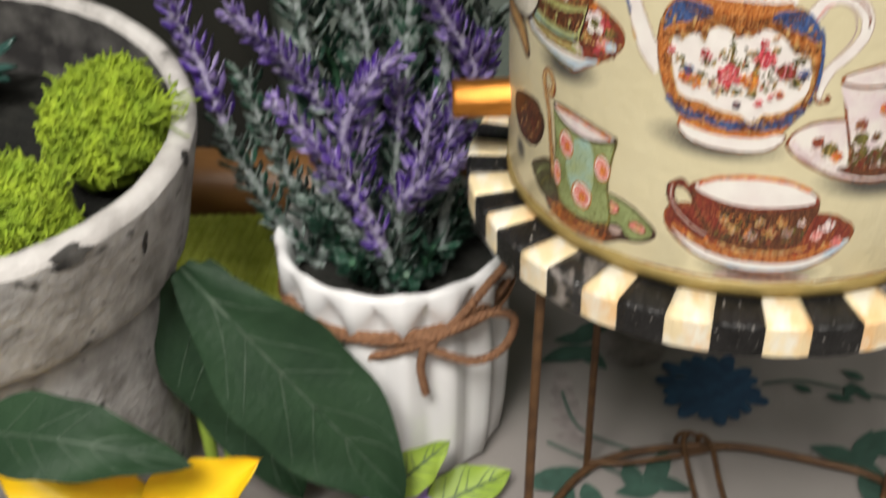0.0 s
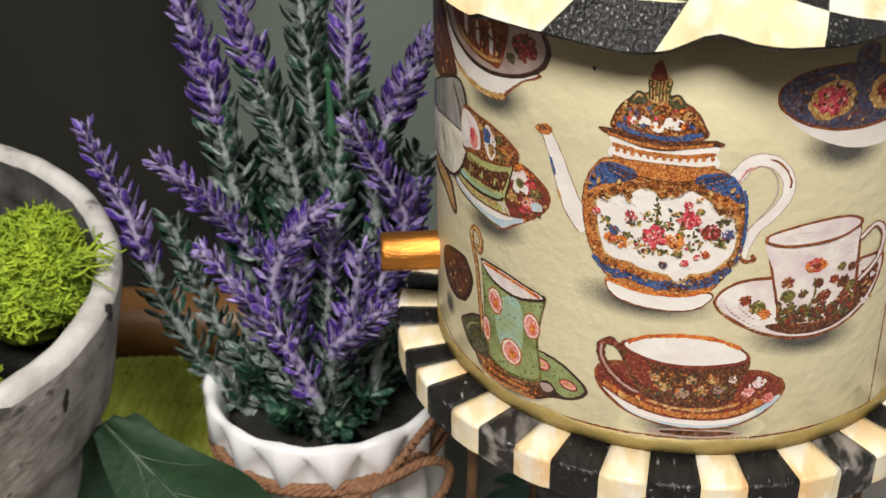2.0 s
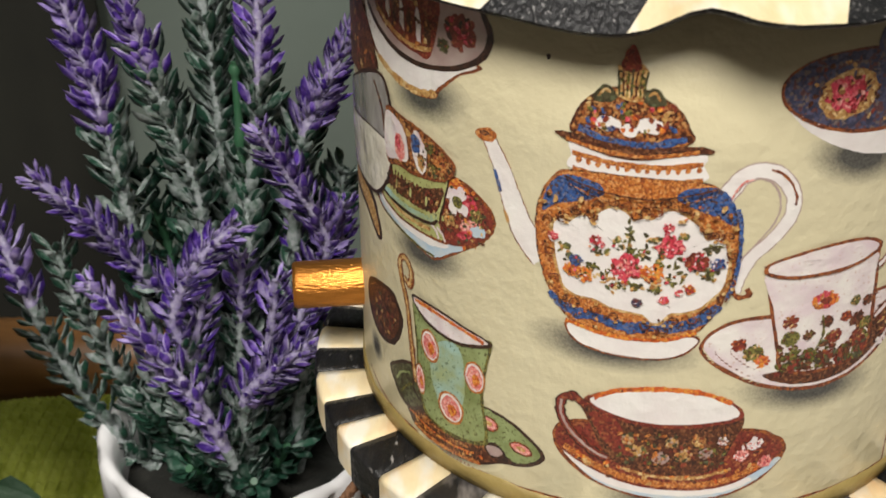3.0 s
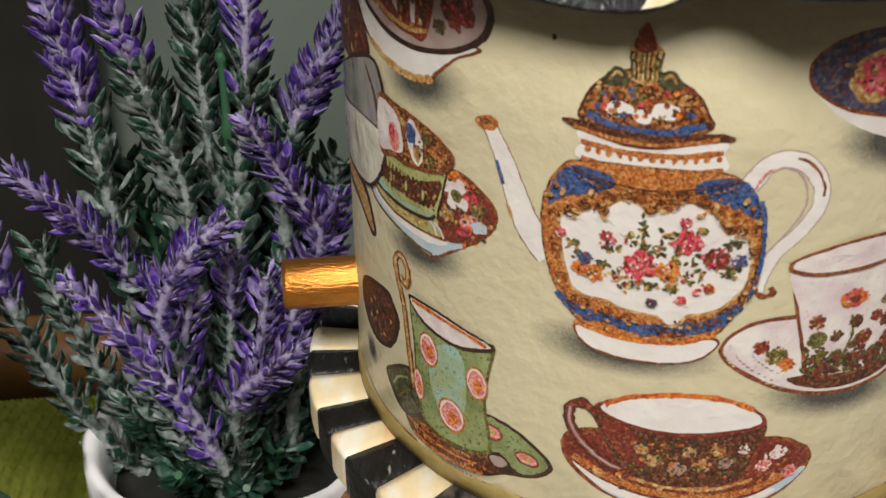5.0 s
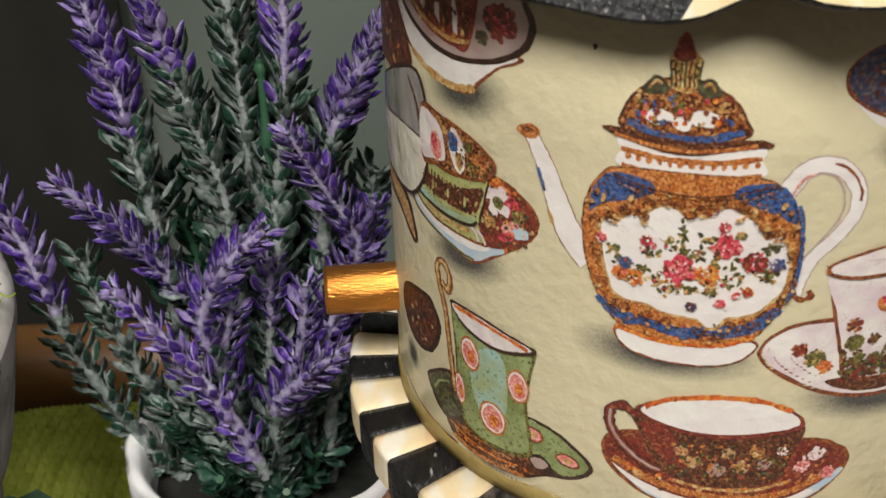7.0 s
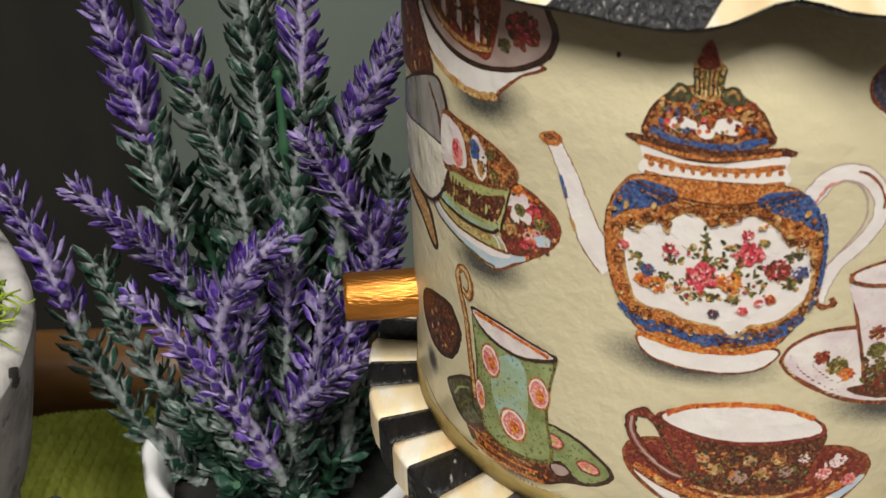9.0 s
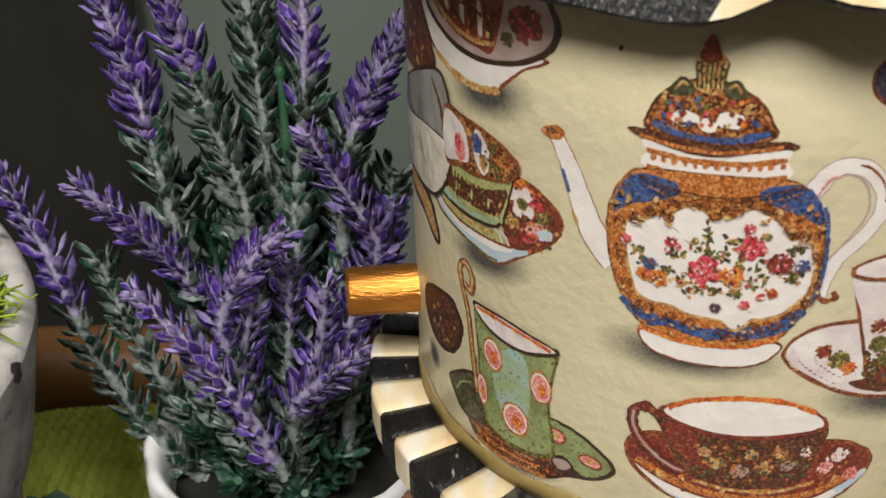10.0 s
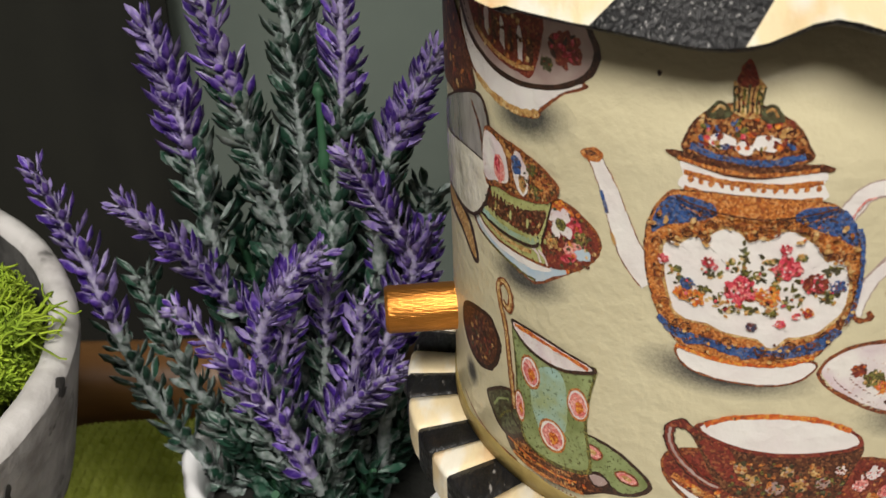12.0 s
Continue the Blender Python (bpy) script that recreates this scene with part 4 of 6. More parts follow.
    # handle
    h = [(-15.6, 32.6), (-18, 34.4), (-19.8, 33), (-19.7, 29), (-17.6, 24.6), (-14, 20.8), (-11.6, 19.6)]
    p.line(h, 2.3, "dark_line", 40); p.line(h, 1.7, "maroon", 40); p.line(h[2:], 0.6, "mauve", 40)
    p.done("bowl_cup_print", house, "printed wide brown teacup with a red saucer")


def flower_cup_print(house):
    p = Print()
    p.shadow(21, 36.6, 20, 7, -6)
    p.shape([(1.2, 50.4), (3.4, 45.4), (10, 40), (17, 37), (24, 36.2), (31, 38.4), (36.4, 44), (38.6, 52), (38, 57), (34, 58), (18, 57), (6, 56)], "line", 56, 6)
    p.shape([(1.9, 50.6), (4, 46), (10.4, 40.8), (17, 37.9), (24, 37.1), (30.6, 39.2), (35.8, 44.4), (37.9, 52), (37.4, 56.2), (34, 57), (18, 56), (6.4, 55.2)], "cup_white", 56, 6)
    p.shape([(12, 42), (17, 38.6), (24, 37.8), (30, 39.8), (35.2, 45), (37.4, 53), (34, 54), (28, 46), (20, 42)], "brown", 40, 5)
    p.flower(7.4, 50, 1.8, "maroon", 300, "orange"); p.flower(10, 47.6, 2.4, "leaf_ink", 303, "tan"); p.flower(11.6, 45.4, 1.8, "orange", 306, "rose")
    p.shape([(9.7, 68.4), (11, 66), (20, 64.6), (28.4, 67.4), (30, 69), (31, 62), (31.8, 50), (31.6, 43), (28, 41), (21, 40.4), (15, 42.4), (13.6, 48), (11.6, 58)], "line", 56, 6)
    p.shape([(10.3, 67), (20, 64.8), (29.4, 67.4), (30.3, 61.5), (31, 50), (30.8, 43.6), (27.6, 41.8), (21, 41.2), (15.6, 43), (14.2, 48), (12.2, 58)], "cup_white", 56, 6)
    q = rng(310)
    for k in range(26):
        a = 2 * math.pi * k / 26
        p.oval(21 + 2.1 * math.cos(a) * q.uniform(0.6, 1.1), 58.4 + 1.5 * math.sin(a) * q.uniform(0.6, 1.1), 1.1, 0.5, q.choice(("orange", "orange", "rose", "rust")), math.degrees(a) * 0.6, 9, rough=0.2, seed=k)
    p.oval(21.2, 58.4, 1.3, 0.8, "maroon", 0, 12, rough=0.2)
    p.sprinkle(14.2, 31, 41.6, 52, 260, ["brown", "leaf_ink", "maroon", "dark_olive", "rust_dark", "brown"], 35, (0.4, 1.1), lambda th, z: z < 46.5 + 3.2 * math.sin(th * 0.9) + 2.0 * abs(th - 21.5) / 8)
    for k, (th, z, r) in enumerate(((15.4, 54.5, 1.9), (16, 50.4, 2.2), (22, 53, 1.7), (24, 49, 2.0), (19.4, 45.6, 1.9), (28, 52, 2.2), (28.6, 47, 2.4), (16.6, 46.4, 1.9), (29.6, 56, 1.6))):
        p.flower(th, z, r, ("maroon", "leaf_ink", "brown")[k % 3], 320 + 4 * k, ("tan", "leaf_ink", "maroon")[k % 3])
    for k, (th, z, r) in enumerate(((19, 50.6, 1.5), (25.6, 53.4, 1.5), (27, 56.8, 1.4), (26.4, 44.6, 2.2), (22.4, 44, 2.0), (30, 50.4, 1.7), (17.8, 43.6, 1.7), (29.8, 44.4, 2.0))):
        p.flower(th, z, r, ("brown", "maroon", "leaf_ink")[k % 3], 360 + 4 * k, ("leaf_ink", "orange", "tan")[k % 3])
    p.sprinkle(25, 37, 39, 55, 90, ["maroon", "brown", "tan", "cup_white"], 34, (0.4, 1.0), lambda th, z: th > 31.8 and th < 37 and 42 + abs(th - 34) < z < 55)
    p.line([(21, 55), (21.6, 50), (20, 45)], 0.5, "leaf_ink", 12)
    p.sprinkle(14.8, 30.4, 42, 46, 130, ["brown", "leaf_ink", "maroon", "dark_olive"], 33, (0.4, 1.0))
    p.shape([(9.5, 68.2), (13, 70.4), (20, 72), (26, 72), (30, 70), (29.6, 67.6), (24, 65.2), (16, 64.8), (11, 66)], "line", 40, 5)
    p.shape([(10.2, 68.2), (13.2, 69.8), (20, 71.3), (26, 71.3), (29.2, 69.7), (28.8, 67.9), (24, 66), (16, 65.6), (11.4, 66.6)], "cup_white", 40, 5)
    h = [(30.4, 64), (34, 67), (36.8, 63), (36, 56), (31.8, 51)]
    p.line(h, 1.9, "line", 30); p.line(h, 1.0, "cup_white", 30)
    p.done("flower_cup_print", house, "printed white cup with orange flowers on a saucer")


def plate_print(house):
    p = Print()
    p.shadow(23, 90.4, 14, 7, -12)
    p.shape([(9.4, 103), (13, 97.4), (20, 92.4), (28, 90), (36, 92), (38, 99), (30, 98), (16, 99)], "white_print", 40, 5)
    p.oval(23, 104, 19.4, 8.6, "line", -6, 48); p.oval(23, 104.2, 18.8, 8, "plate_blue", -6, 48)
    p.oval(19, 104, 6.4, 4.8, "tan", 10, 26, rough=0.08); p.flower(18.6, 104, 4.2, "rose", 400, "pink")
    p.oval(31, 104.6, 6, 4.8, "tan", 10, 26, rough=0.08); p.flower(31, 104.6, 4, "maroon", 410, "rose")
    p.sprinkle(12, 36, 97, 111, 90, ["maroon", "plate_blue", "tan", "brown"], 44, (0.4, 0.9), lambda th, z: ((th - 23) / 12.5) ** 2 + ((z - 104.2 + (th - 23) * 0.12) / 6.6) ** 2 < 1)
    p.shape([(23, 106), (26.5, 106), (27, 116), (22.6, 116)], "plate_blue", 20, 4)
    p.done("plate_print", house, "printed dark blue plate with rose medallions")


def stack_print(house):
    p = Print()
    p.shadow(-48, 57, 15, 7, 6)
    # saucer
    p.shape([(-64, 64), (-62.6, 61), (-58.6, 59.3), (-53.3, 58), (-48.8, 56.8), (-45.4, 56.4), (-41.6, 59.3), (-38.2, 62.5), (-35.6, 65), (-33.4, 68), (-32.6, 71.3), (-33.6, 74.2), (-36, 76.6), (-39.3, 78.5),
             (-43, 78), (-48.6, 72), (-58, 68)], "line", 80, 6, (-46, 67))
    p.shape([(-63.4, 64), (-62, 61.4), (-58.4, 59.8), (-53.3, 58.6), (-48.8, 57.3), (-45.4, 57), (-41.8, 59.9), (-38.4, 63), (-42, 65), (-50, 66), (-60, 66)], "pale_blue", 70, 6, (-50, 62))
    p.shape([(-62, 63.4), (-57, 60.6), (-51.6, 59.8), (-46, 59.6), (-42, 61.4), (-46, 63), (-52, 63.6), (-60, 66)], "white_print", 60, 5, (-51, 61.6))
    p.line([(-61, 60.6), (-55, 58.8), (-49, 57.5), (-45.5, 57.2)], 0.6, "leaf_ink", 24)
    p.shape([(-61.9, 64.2), (-56.6, 61.8), (-51.6, 61.3), (-46, 61.3), (-42.2, 62.1), (-43.6, 66), (-46, 67.6), (-52, 66.6), (-60, 67.4)], "line", 60, 5, (-50, 64))
    p.shape([(-61.4, 64.6), (-56.4, 62.4), (-51.6, 61.9), (-46, 61.9), (-43, 62.8), (-44.4, 66), (-47, 67), (-52, 66.4), (-60, 67)], "lime_print", 60, 5, (-50, 64))
    p.line([(-60, 65.4), (-55.4, 63.6), (-50, 63.2), (-46.4, 63.6)], 1.0, "tan", 24)
    p.shape([(-43.4, 77.2), (-39.5, 77.9), (-36.2, 76), (-34, 73.8), (-33.1, 71.2), (-33.8, 68.1), (-36, 65.3), (-39.2, 63), (-42.4, 62.3), (-44.2, 65.8), (-44.6, 72.2)], "maroon", 70, 5)
    p.oval(-40.2, 75.2, 3.6, 3.2, "orange", -30, 22, rough=0.16, seed=3); p.oval(-37.8, 73.4, 2.4, 2.6, "rose", 0, 18, rough=0.2, seed=4)
    for k, (th, z, w, h, lean) in enumerate(((-41.4, 74.8, 1.9, 1.4, 30), (-39, 72, 1.9, 1.4, -30), (-41, 71.8, 1.4, 1.7, 10), (-39.4, 75.2, 1.4, 1.7, -20))):
        p.oval(th, z, w, h, "cup_white", lean, 14, rough=0.28, seed=30 + k)
    p.oval(-40.2, 73.2, 1.3, 1.4, "leaf_ink", 0, 12, rough=0.2)
    p.oval(-37.4, 68.6, 3.0, 1.7, "pink", 24, 18, rough=0.2, seed=8); p.oval(-35.8, 68.0, 2.0, 1.5, "pale_blue", 20, 14, rough=0.25, seed=9); p.oval(-38.6, 66, 2.0, 1.0, "rose", 20, 12, rough=0.2)
    p.flower(-36.2, 71.4, 1.8, "leaf_ink", 507, "tan"); p.flower(-41.8, 68.6, 1.8, "tan", 508, "leaf_ink")
    p.sprinkle(-44.4, -33.4, 62.6, 77.6, 110, ["leaf_ink", "brown", "orange", "brown", "dark_olive", "tan"], 51, (0.3, 0.7), lambda th, z: ((th + 39) / 5.4) ** 2 + ((z - 70) / 7.4) ** 2 < 1 and ((th + 40) / 2.6) ** 2 + ((z - 73.4) / 3.2) ** 2 > 1)
    for x in (0, 1.4):
        p.line([(-46.2 + x, 65.2), (-44.8 + x, 64), (-44.2 + x, 62.4)], 0.6, "cup_white", 14)
    # lower cup
    p.shape([(-58.4, 76), (-61, 68.7), (-61.6, 66), (-55.6, 64.5), (-50.1, 64.3), (-45.8, 65), (-43.8, 67.6), (-42.6, 72.8), (-41.9, 78), (-45.9, 77), (-49.9, 76.4), (-53.7, 76.4)], "dark_line", 70, 6, (-51, 70.5))
    p.shape([(-58.4, 76), (-60.6, 68.9), (-61, 66.7), (-55.6, 65.3), (-50.1, 65.1), (-46.1, 65.7), (-44.2, 67.9), (-43, 72.8), (-42.3, 78), (-45.9, 77), (-49.9, 76.4), (-53.7, 76.4)], "lime_print", 70, 6, (-51, 70.5))
    p.line([(-60.4, 66.9), (-55.6, 66), (-50.1, 65.8), (-46.4, 66.4), (-44.8, 67.8)], 1.3, "aqua", 30)
    p.shape([(-58, 73.4), (-59.8, 69.6), (-59, 68.2), (-53.1, 67.7), (-48.6, 67.4), (-44.9, 68.4), (-43.4, 72.2), (-43.2, 75), (-47.2, 73.2), (-50, 72.9), (-54.1, 73)], "brown", 80, 6, (-51, 70.4))
    q = rng(41)
    for k in range(15):
        u = k / 14
        th, low, top = -58.6 + 15 * u, 68.1 - 0.9 * math.sin(u * 3.1), 73.2 + 0.2 * k * u - 0.7 * math.sin(u * 3.1)
        p.oval(th, top + 0.2, 0.45, q.uniform(0.9, 1.7), "lime_print", q.uniform(-10, 10), 10, rough=0.2, seed=k)
        p.oval(th + 0.5, low - 0.1, 0.4, q.uniform(0.6, 1.2), "lime_print", q.uniform(-10, 10), 10, rough=0.2, seed=k + 40)
    for th in (-55.4, -51.2, -47.0):
        p.oval(th, 70.2, 0.35, 1.3, "lime_print", 0, 10, rough=0.2)
    p.sprinkle(-58.4, -43.8, 68, 72.8, 70, ["maroon", "dark_line", "maroon", "tan"], 54, (0.25, 0.55))
    # upper cup, inside
    p.shape([(-58.4, 87), (-52.7, 87.2), (-48.2, 86.5), (-44.2, 85), (-41.9, 83.4), (-40.2, 81.3), (-41, 78.6), (-43.2, 76.6), (-46.5, 75.6), (-50.7, 74.9), (-54.5, 75), (-58.6, 74.9)], "line", 70, 6)
    p.shape([(-58.4, 86.5), (-52.7, 86.6), (-48.4, 85.9), (-44.6, 84.4), (-42.3, 82.9), (-40.9, 81.2), (-41.6, 79.1), (-43.4, 77.4), (-46.5, 76.4), (-50.7, 75.7), (-54.5, 75.8), (-58.6, 75.6)], "rust_dark", 70, 6)
    p.shape([(-58.4, 86), (-54, 85.6), (-52, 82.4), (-51.8, 77.6), (-54.5, 76.5), (-58.6, 76)], "cup_white", 50, 5)
    p.oval(-54.1, 79.6, 1.9, 3.2, "pink", 6, 18, rough=0.14); p.oval(-54.6, 80.6, 1.0, 1.7, "rose", 6, 14, rough=0.2)
    p.oval(-51.8, 84.3, 1.5, 0.9, "tan", -20, 12, rough=0.15)
    p.oval(-48.6, 81, 2.5, 4.6, "cup_white", 16, 22, rough=0.1, seed=2); p.oval(-49.5, 82.6, 1.6, 2.2, "blue", 14, 16, rough=0.2); p.oval(-48.1, 79, 1.1, 2.0, "tan", 14, 14, rough=0.2)
    p.flower(-43.4, 80.4, 2.0, "rust", 520, "leaf_ink"); p.flower(-46, 83, 1.6, "leaf_ink", 524, "dark_olive"); p.flower(-45.4, 78.6, 1.4, "leaf_ink", 526, "tan")
    p.sprinkle(-51, -41.4, 76.6, 85, 70, ["leaf_ink", "tan", "maroon", "brown", "dark_olive"], 53, (0.25, 0.6), lambda th, z: ((th + 45) / 3.6) ** 2 + ((z - 80.6) / 3.8) ** 2 < 1)
    p.done("stacked_cups_print", house, "printed stack of two floral cups on a saucer")


def top_cup_print(house):
    p = Print()
    p.shadow(-48, 94, 14, 7, 8)
    p.shape([(-68, 110), (-65, 100), (-58, 95), (-51, 93.4), (-46, 94), (-43.6, 97), (-40, 101), (-36, 104.5), (-50, 106)], "line", 46, 6)
    p.shape([(-67.4, 110), (-64.4, 100.6), (-58, 95.8), (-51, 94.2), (-46.4, 94.8), (-44.2, 97.4), (-40.4, 101.4), (-37, 104.4), (-50, 106)], "white_print", 46, 6)
    p.line([(-62, 97.4), (-56, 95), (-50, 94.2), (-45, 95.4)], 1.6, "tan", 24)
    p.shape([(-69, 117), (-66, 107), (-58, 101.4), (-50, 99.8), (-42, 101.4), (-36, 105), (-33.8, 109.6), (-34.6, 114), (-38, 118), (-50, 119)], "dark_line", 50, 6)
    # saucer inside coloured mauve instead of white, to hold the roof's shadow
    p.shape([(-68, 117), (-65, 107.8), (-57.6, 102.6), (-50, 101), (-42.4, 102.4), (-37, 105.8), (-35, 109.6), (-35.6, 113.4), (-38.6, 117), (-50, 118)], "mauve", 50, 6)
    p.shape([(-64, 117), (-62, 108), (-56, 104), (-50, 102.6), (-46, 103.6), (-45.4, 118)], "maroon", 40, 5)
    p.line([(-62, 108.6), (-56, 105), (-50, 103.8), (-46, 104.6)], 1.0, "tan", 24)
    p.flower(-40, 110.4, 4.2, "maroon", 600, "rose"); p.flower(-43.4, 106.4, 1.8, "dark_olive", 604, "leaf_ink")
    for k in range(7):
        p.oval(-60 + 2.2 * k, 111 - 0.5 * k, 0.9, 3.2, "cup_white" if k % 2 else "brown", 5, 12, rough=0.25, seed=k)
    p.sprinkle(-62, -46, 104, 116, 40, ["brown", "rust", "tan"], 61, (0.4, 0.9))
    p.done("brown_cup_print", house, "printed brown cup on a white saucer")


def side_prints(house):
    p = Print()
    p.layer = 34
    spoon = [(-80, 83), (-73, 88), (-67.2, 91.6), (-60.4, 94), (-57.6, 91), (-56.5, 85.3), (-56.5, 78.8), (-56.9, 73), (-59.2, 67.4), (-63, 63.2), (-68, 62.2), (-73.4, 62.4), (-80, 64), (-82, 74)]
    p.shape(spoon, "dark_line", 60, 6)
    p.layer += 3
    p.shape([(-78.3, 77.6), (-65.4, 79.6), (-57.2, 79.6), (-57.5, 73.3), (-59.8, 67.9), (-63.3, 64), (-67.9, 63.2), (-73.2, 63.5), (-79, 64.6), (-81, 72)], "pearl", 60, 6, (-66, 71))
    p.shape([(-79.4, 82.8), (-73, 87.4), (-67.2, 90.7), (-60.8, 93.2), (-58.4, 90.8), (-57.2, 85.3), (-57.1, 79.2), (-65.4, 79), (-78.3, 76.8)], "silver", 60, 6, (-66, 84))
    p.line([(-78.3, 76.8), (-72, 78), (-65.4, 79), (-57.3, 79)], 0.4, "dark_line", 24)
    p.line([(-63, 91), (-60, 86), (-59, 80)], 0.9, "brown", 20)
    p.done("spoon_print", house, "printed pearl and silver spoon bowl")
    p = Print()
    p.layer = 30
    p.shape([(-84, 88), (-74.4, 88.6), (-68.6, 88.4), (-62, 94), (-62.6, 98), (-66, 104), (-72, 112), (-78, 119), (-88, 119), (-88, 95)], "brown", 40)
    p.sprinkle(-80, -63, 90, 112, 60, ["maroon", "rust", "dark_line", "tan"], 71, (0.5, 1.4), lambda th, z: th < -63 - (z - 95) * 0.5)
    p.done("dark_cup_print", house, "printed dark brown cup")
    p = Print()
    p.shape([(-86, 66), (-76.4, 63.2), (-66.4, 61), (-62.4, 53), (-64.4, 50.6), (-71.6, 55), (-86, 56)], "dark_line", 34)
    p.shape([(-84, 64.4), (-76, 61.8), (-67, 59.6), (-63.6, 53), (-64.6, 52), (-71.6, 56.4), (-84, 58)], "tan", 34)
    p.done("handle_print", house, "printed dark-edged handle")
    p = Print()
    p.shape([(-71.6, 28), (-67, 23.4), (-62, 23), (-57.4, 26), (-54.8, 33.6), (-57, 38.6), (-59.4, 40), (-66.6, 38), (-71.4, 34)], "dark_line", 36)
    p.shape([(-70.6, 28.6), (-66.6, 24.6), (-62, 24.2), (-58.4, 26.8), (-56, 33.6), (-57.8, 37.6), (-59.8, 38.8), (-66.2, 36.8), (-70.4, 33.4)], "brown", 36)
    p.sprinkle(-69, -57.5, 25, 38, 90, ["tan", "dark_line", "maroon", "dark_olive"], 75, (0.4, 1.0), lambda th, z: ((th + 63) / 5.4) ** 2 + ((z - 31) / 5.4) ** 2 < 1)
    p.shadow(-67, 18, 5, 5, 20)
    p.done("dark_oval_print", house, "printed dark oval medallion")
    p = Print()
    p.oval(-24.8, 109.4, 0.5, 0.6, "dark_line", 0, 10)
    p.done("ink_dot", house)
    p = Print()
    p.line([(-72, 8), (-60, 5.4), (-31, 5.0), (-5, 5.6), (20, 5.4), (44, 4.8)], 0.6, "line", 90)
    p.line([(44, 4.8), (43.6, 18), (43, 36), (42.4, 60), (42, 90)], 0.6, "line", 40)
    p.done("gold_border_line", house, "thin brown printed border line")


def birdhouse():
    house = thing("birdhouse", "round decoupage birdhouse with teacups and checked roof, on a wire stand", "birdhouse")
    bm = bmesh.new()
    rings = lathe(bm, [(R - 0.0003, 0.0), (R, 0.0008), (R, 0.03), (R, 0.06), (R, 0.09), (R, 0.128)], 288)
    bm.faces.new(rings[-1]); bm.faces.new(rings[0][::-1])
    part("wall", bm, "paper", house, "cream decoupage paper wall")
    bm = bmesh.new()
    lathe(bm, [(R - 0.001, 0.0050), (R + 0.0003, 0.0049), (R + 0.0004, 0.0028), (R + 0.0005, 0.0004), (R - 0.001, 0.0003)], 200,
          wobble=lambda a, k: (1, 0.0009 * noise.noise((a * 6, 0, 0)) + 0.0005 * noise.noise((a * 25, 3, 0)) if k < 2 else 0))
    part("gold_band", bm, "gold_band", house, "dull gold painted band")
    for f in (teapot_print, polka_cup_print, bowl_print, flower_cup_print, plate_print, stack_print, top_cup_print, side_prints):
        f(house)
    # perch
    bm = bmesh.new()
    a = radians(-81.5)
    d = Vector((math.sin(a), -math.cos(a), 0))
    prof = [(0.060, 0.0062), (0.0922, 0.0062), (0.0930, 0.0057), (0.0931, 0.0)]
    s, u = Vector((-d.y, d.x, 0)), Vector((0, 0, 1))
    rows = [[bm.verts.new(d * l + Vector((0, 0, 0.0256)) + rr * (math.cos(w) * s + math.sin(w) * u)) for w in (2 * math.pi * k / 40 for k in range(40))] for l, rr in prof[:3]]
    for A, B in zip(rows, rows[1:]):
        for k in range(40):
            bm.faces.new((A[k], A[(k + 1) % 40], B[(k + 1) % 40], B[k])).smooth = A is rows[0]
    bm.faces.new(rows[-1])
    part("perch", bm, "copper", house, "copper-gold painted wooden perch")
    # base with painted stripes
    base_bm = bmesh.new()
    rings = lathe(base_bm, [(0.0865, -0.0108), (0.0865, -0.0008)], 128)
    base_bm.faces.new(rings[0][::-1]); base_bm.faces.new(rings[1])
    base = part("base", base_bm, "black", house, "round wooden base under painted stripes")
    n = 46
    r = rng(11)
    edges = [-87.1, -79.8, -70.7, -63.8, -57.5, -49.0, -41.3, -33.0, -25.5, -16.5, -8.0, 1.3, 9.6, 18.9]
    edges += [27.5 + 7.67 * k + r.uniform(-0.8, 0.8) for k in range(n - 14)]
    edges.append(edges[0] + 360)
    for k in range(n):
        a0, a1 = edges[k] + 0.02, edges[k + 1] - 0.02
        dark = k % 2 == 0
        ro = 0.0886 + (0.00012 if dark else 0) + r.uniform(-0.0003, 0.0003)
        zt = 0.0 + (0.0001 if dark else 0)
        bm = bmesh.new()
        m = 5
        cols = []
        for i in range(m + 1):
            t = i / m
            a = radians(a0 + (a1 - a0) * t)
            e = 0.0004 if i in (0, m) else 0.0
            col = [(0.066, zt - 0.0012), (0.066, zt - e), (ro - 0.0012, zt - e), (ro - 0.0003 - e, zt - 0.0004 - e), (ro - e, zt - 0.0014), (ro - e, -0.0102), (ro - 0.0008 - e, -0.0111), (0.066, -0.0111)]
            cols.append([bm.verts.new((q * math.sin(a), -q * math.cos(a), z + 0.00025 * noise.noise((q * 90, a * 9, k)))) for q, z in col])
        for A, B in zip(cols, cols[1:]):
            for i in range(8):
                f = bm.faces.new((A[i], B[i], B[(i + 1) % 8], A[(i + 1) % 8]))
                f.smooth = i not in (4, 6)
        bm.faces.new(cols[0]); bm.faces.new(cols[-1][::-1])
        part("stripe", bm, ("black_worn" if k in (6, 14, 22, 30) else "black") if dark else "cream", base)
    # roof
    roof_bm = bmesh.new()

    def roof_point(th, s, lift=0.0):
        """s: metres up the slope from the eave."""
        wave = 0.0042 * math.exp(-((th + 4.4) / 5.0) ** 2) - 0.0012 * math.exp(-((th + 18) / 8) ** 2) + 0.0022 * math.exp(-((th - 22) / 6) ** 2) + 0.0012 * math.sin(radians(th) * 11 + 1) * (abs(th) > 45)
        fade = max(0, 1 - s / 0.02)
        k = math.cos(0.70) * s
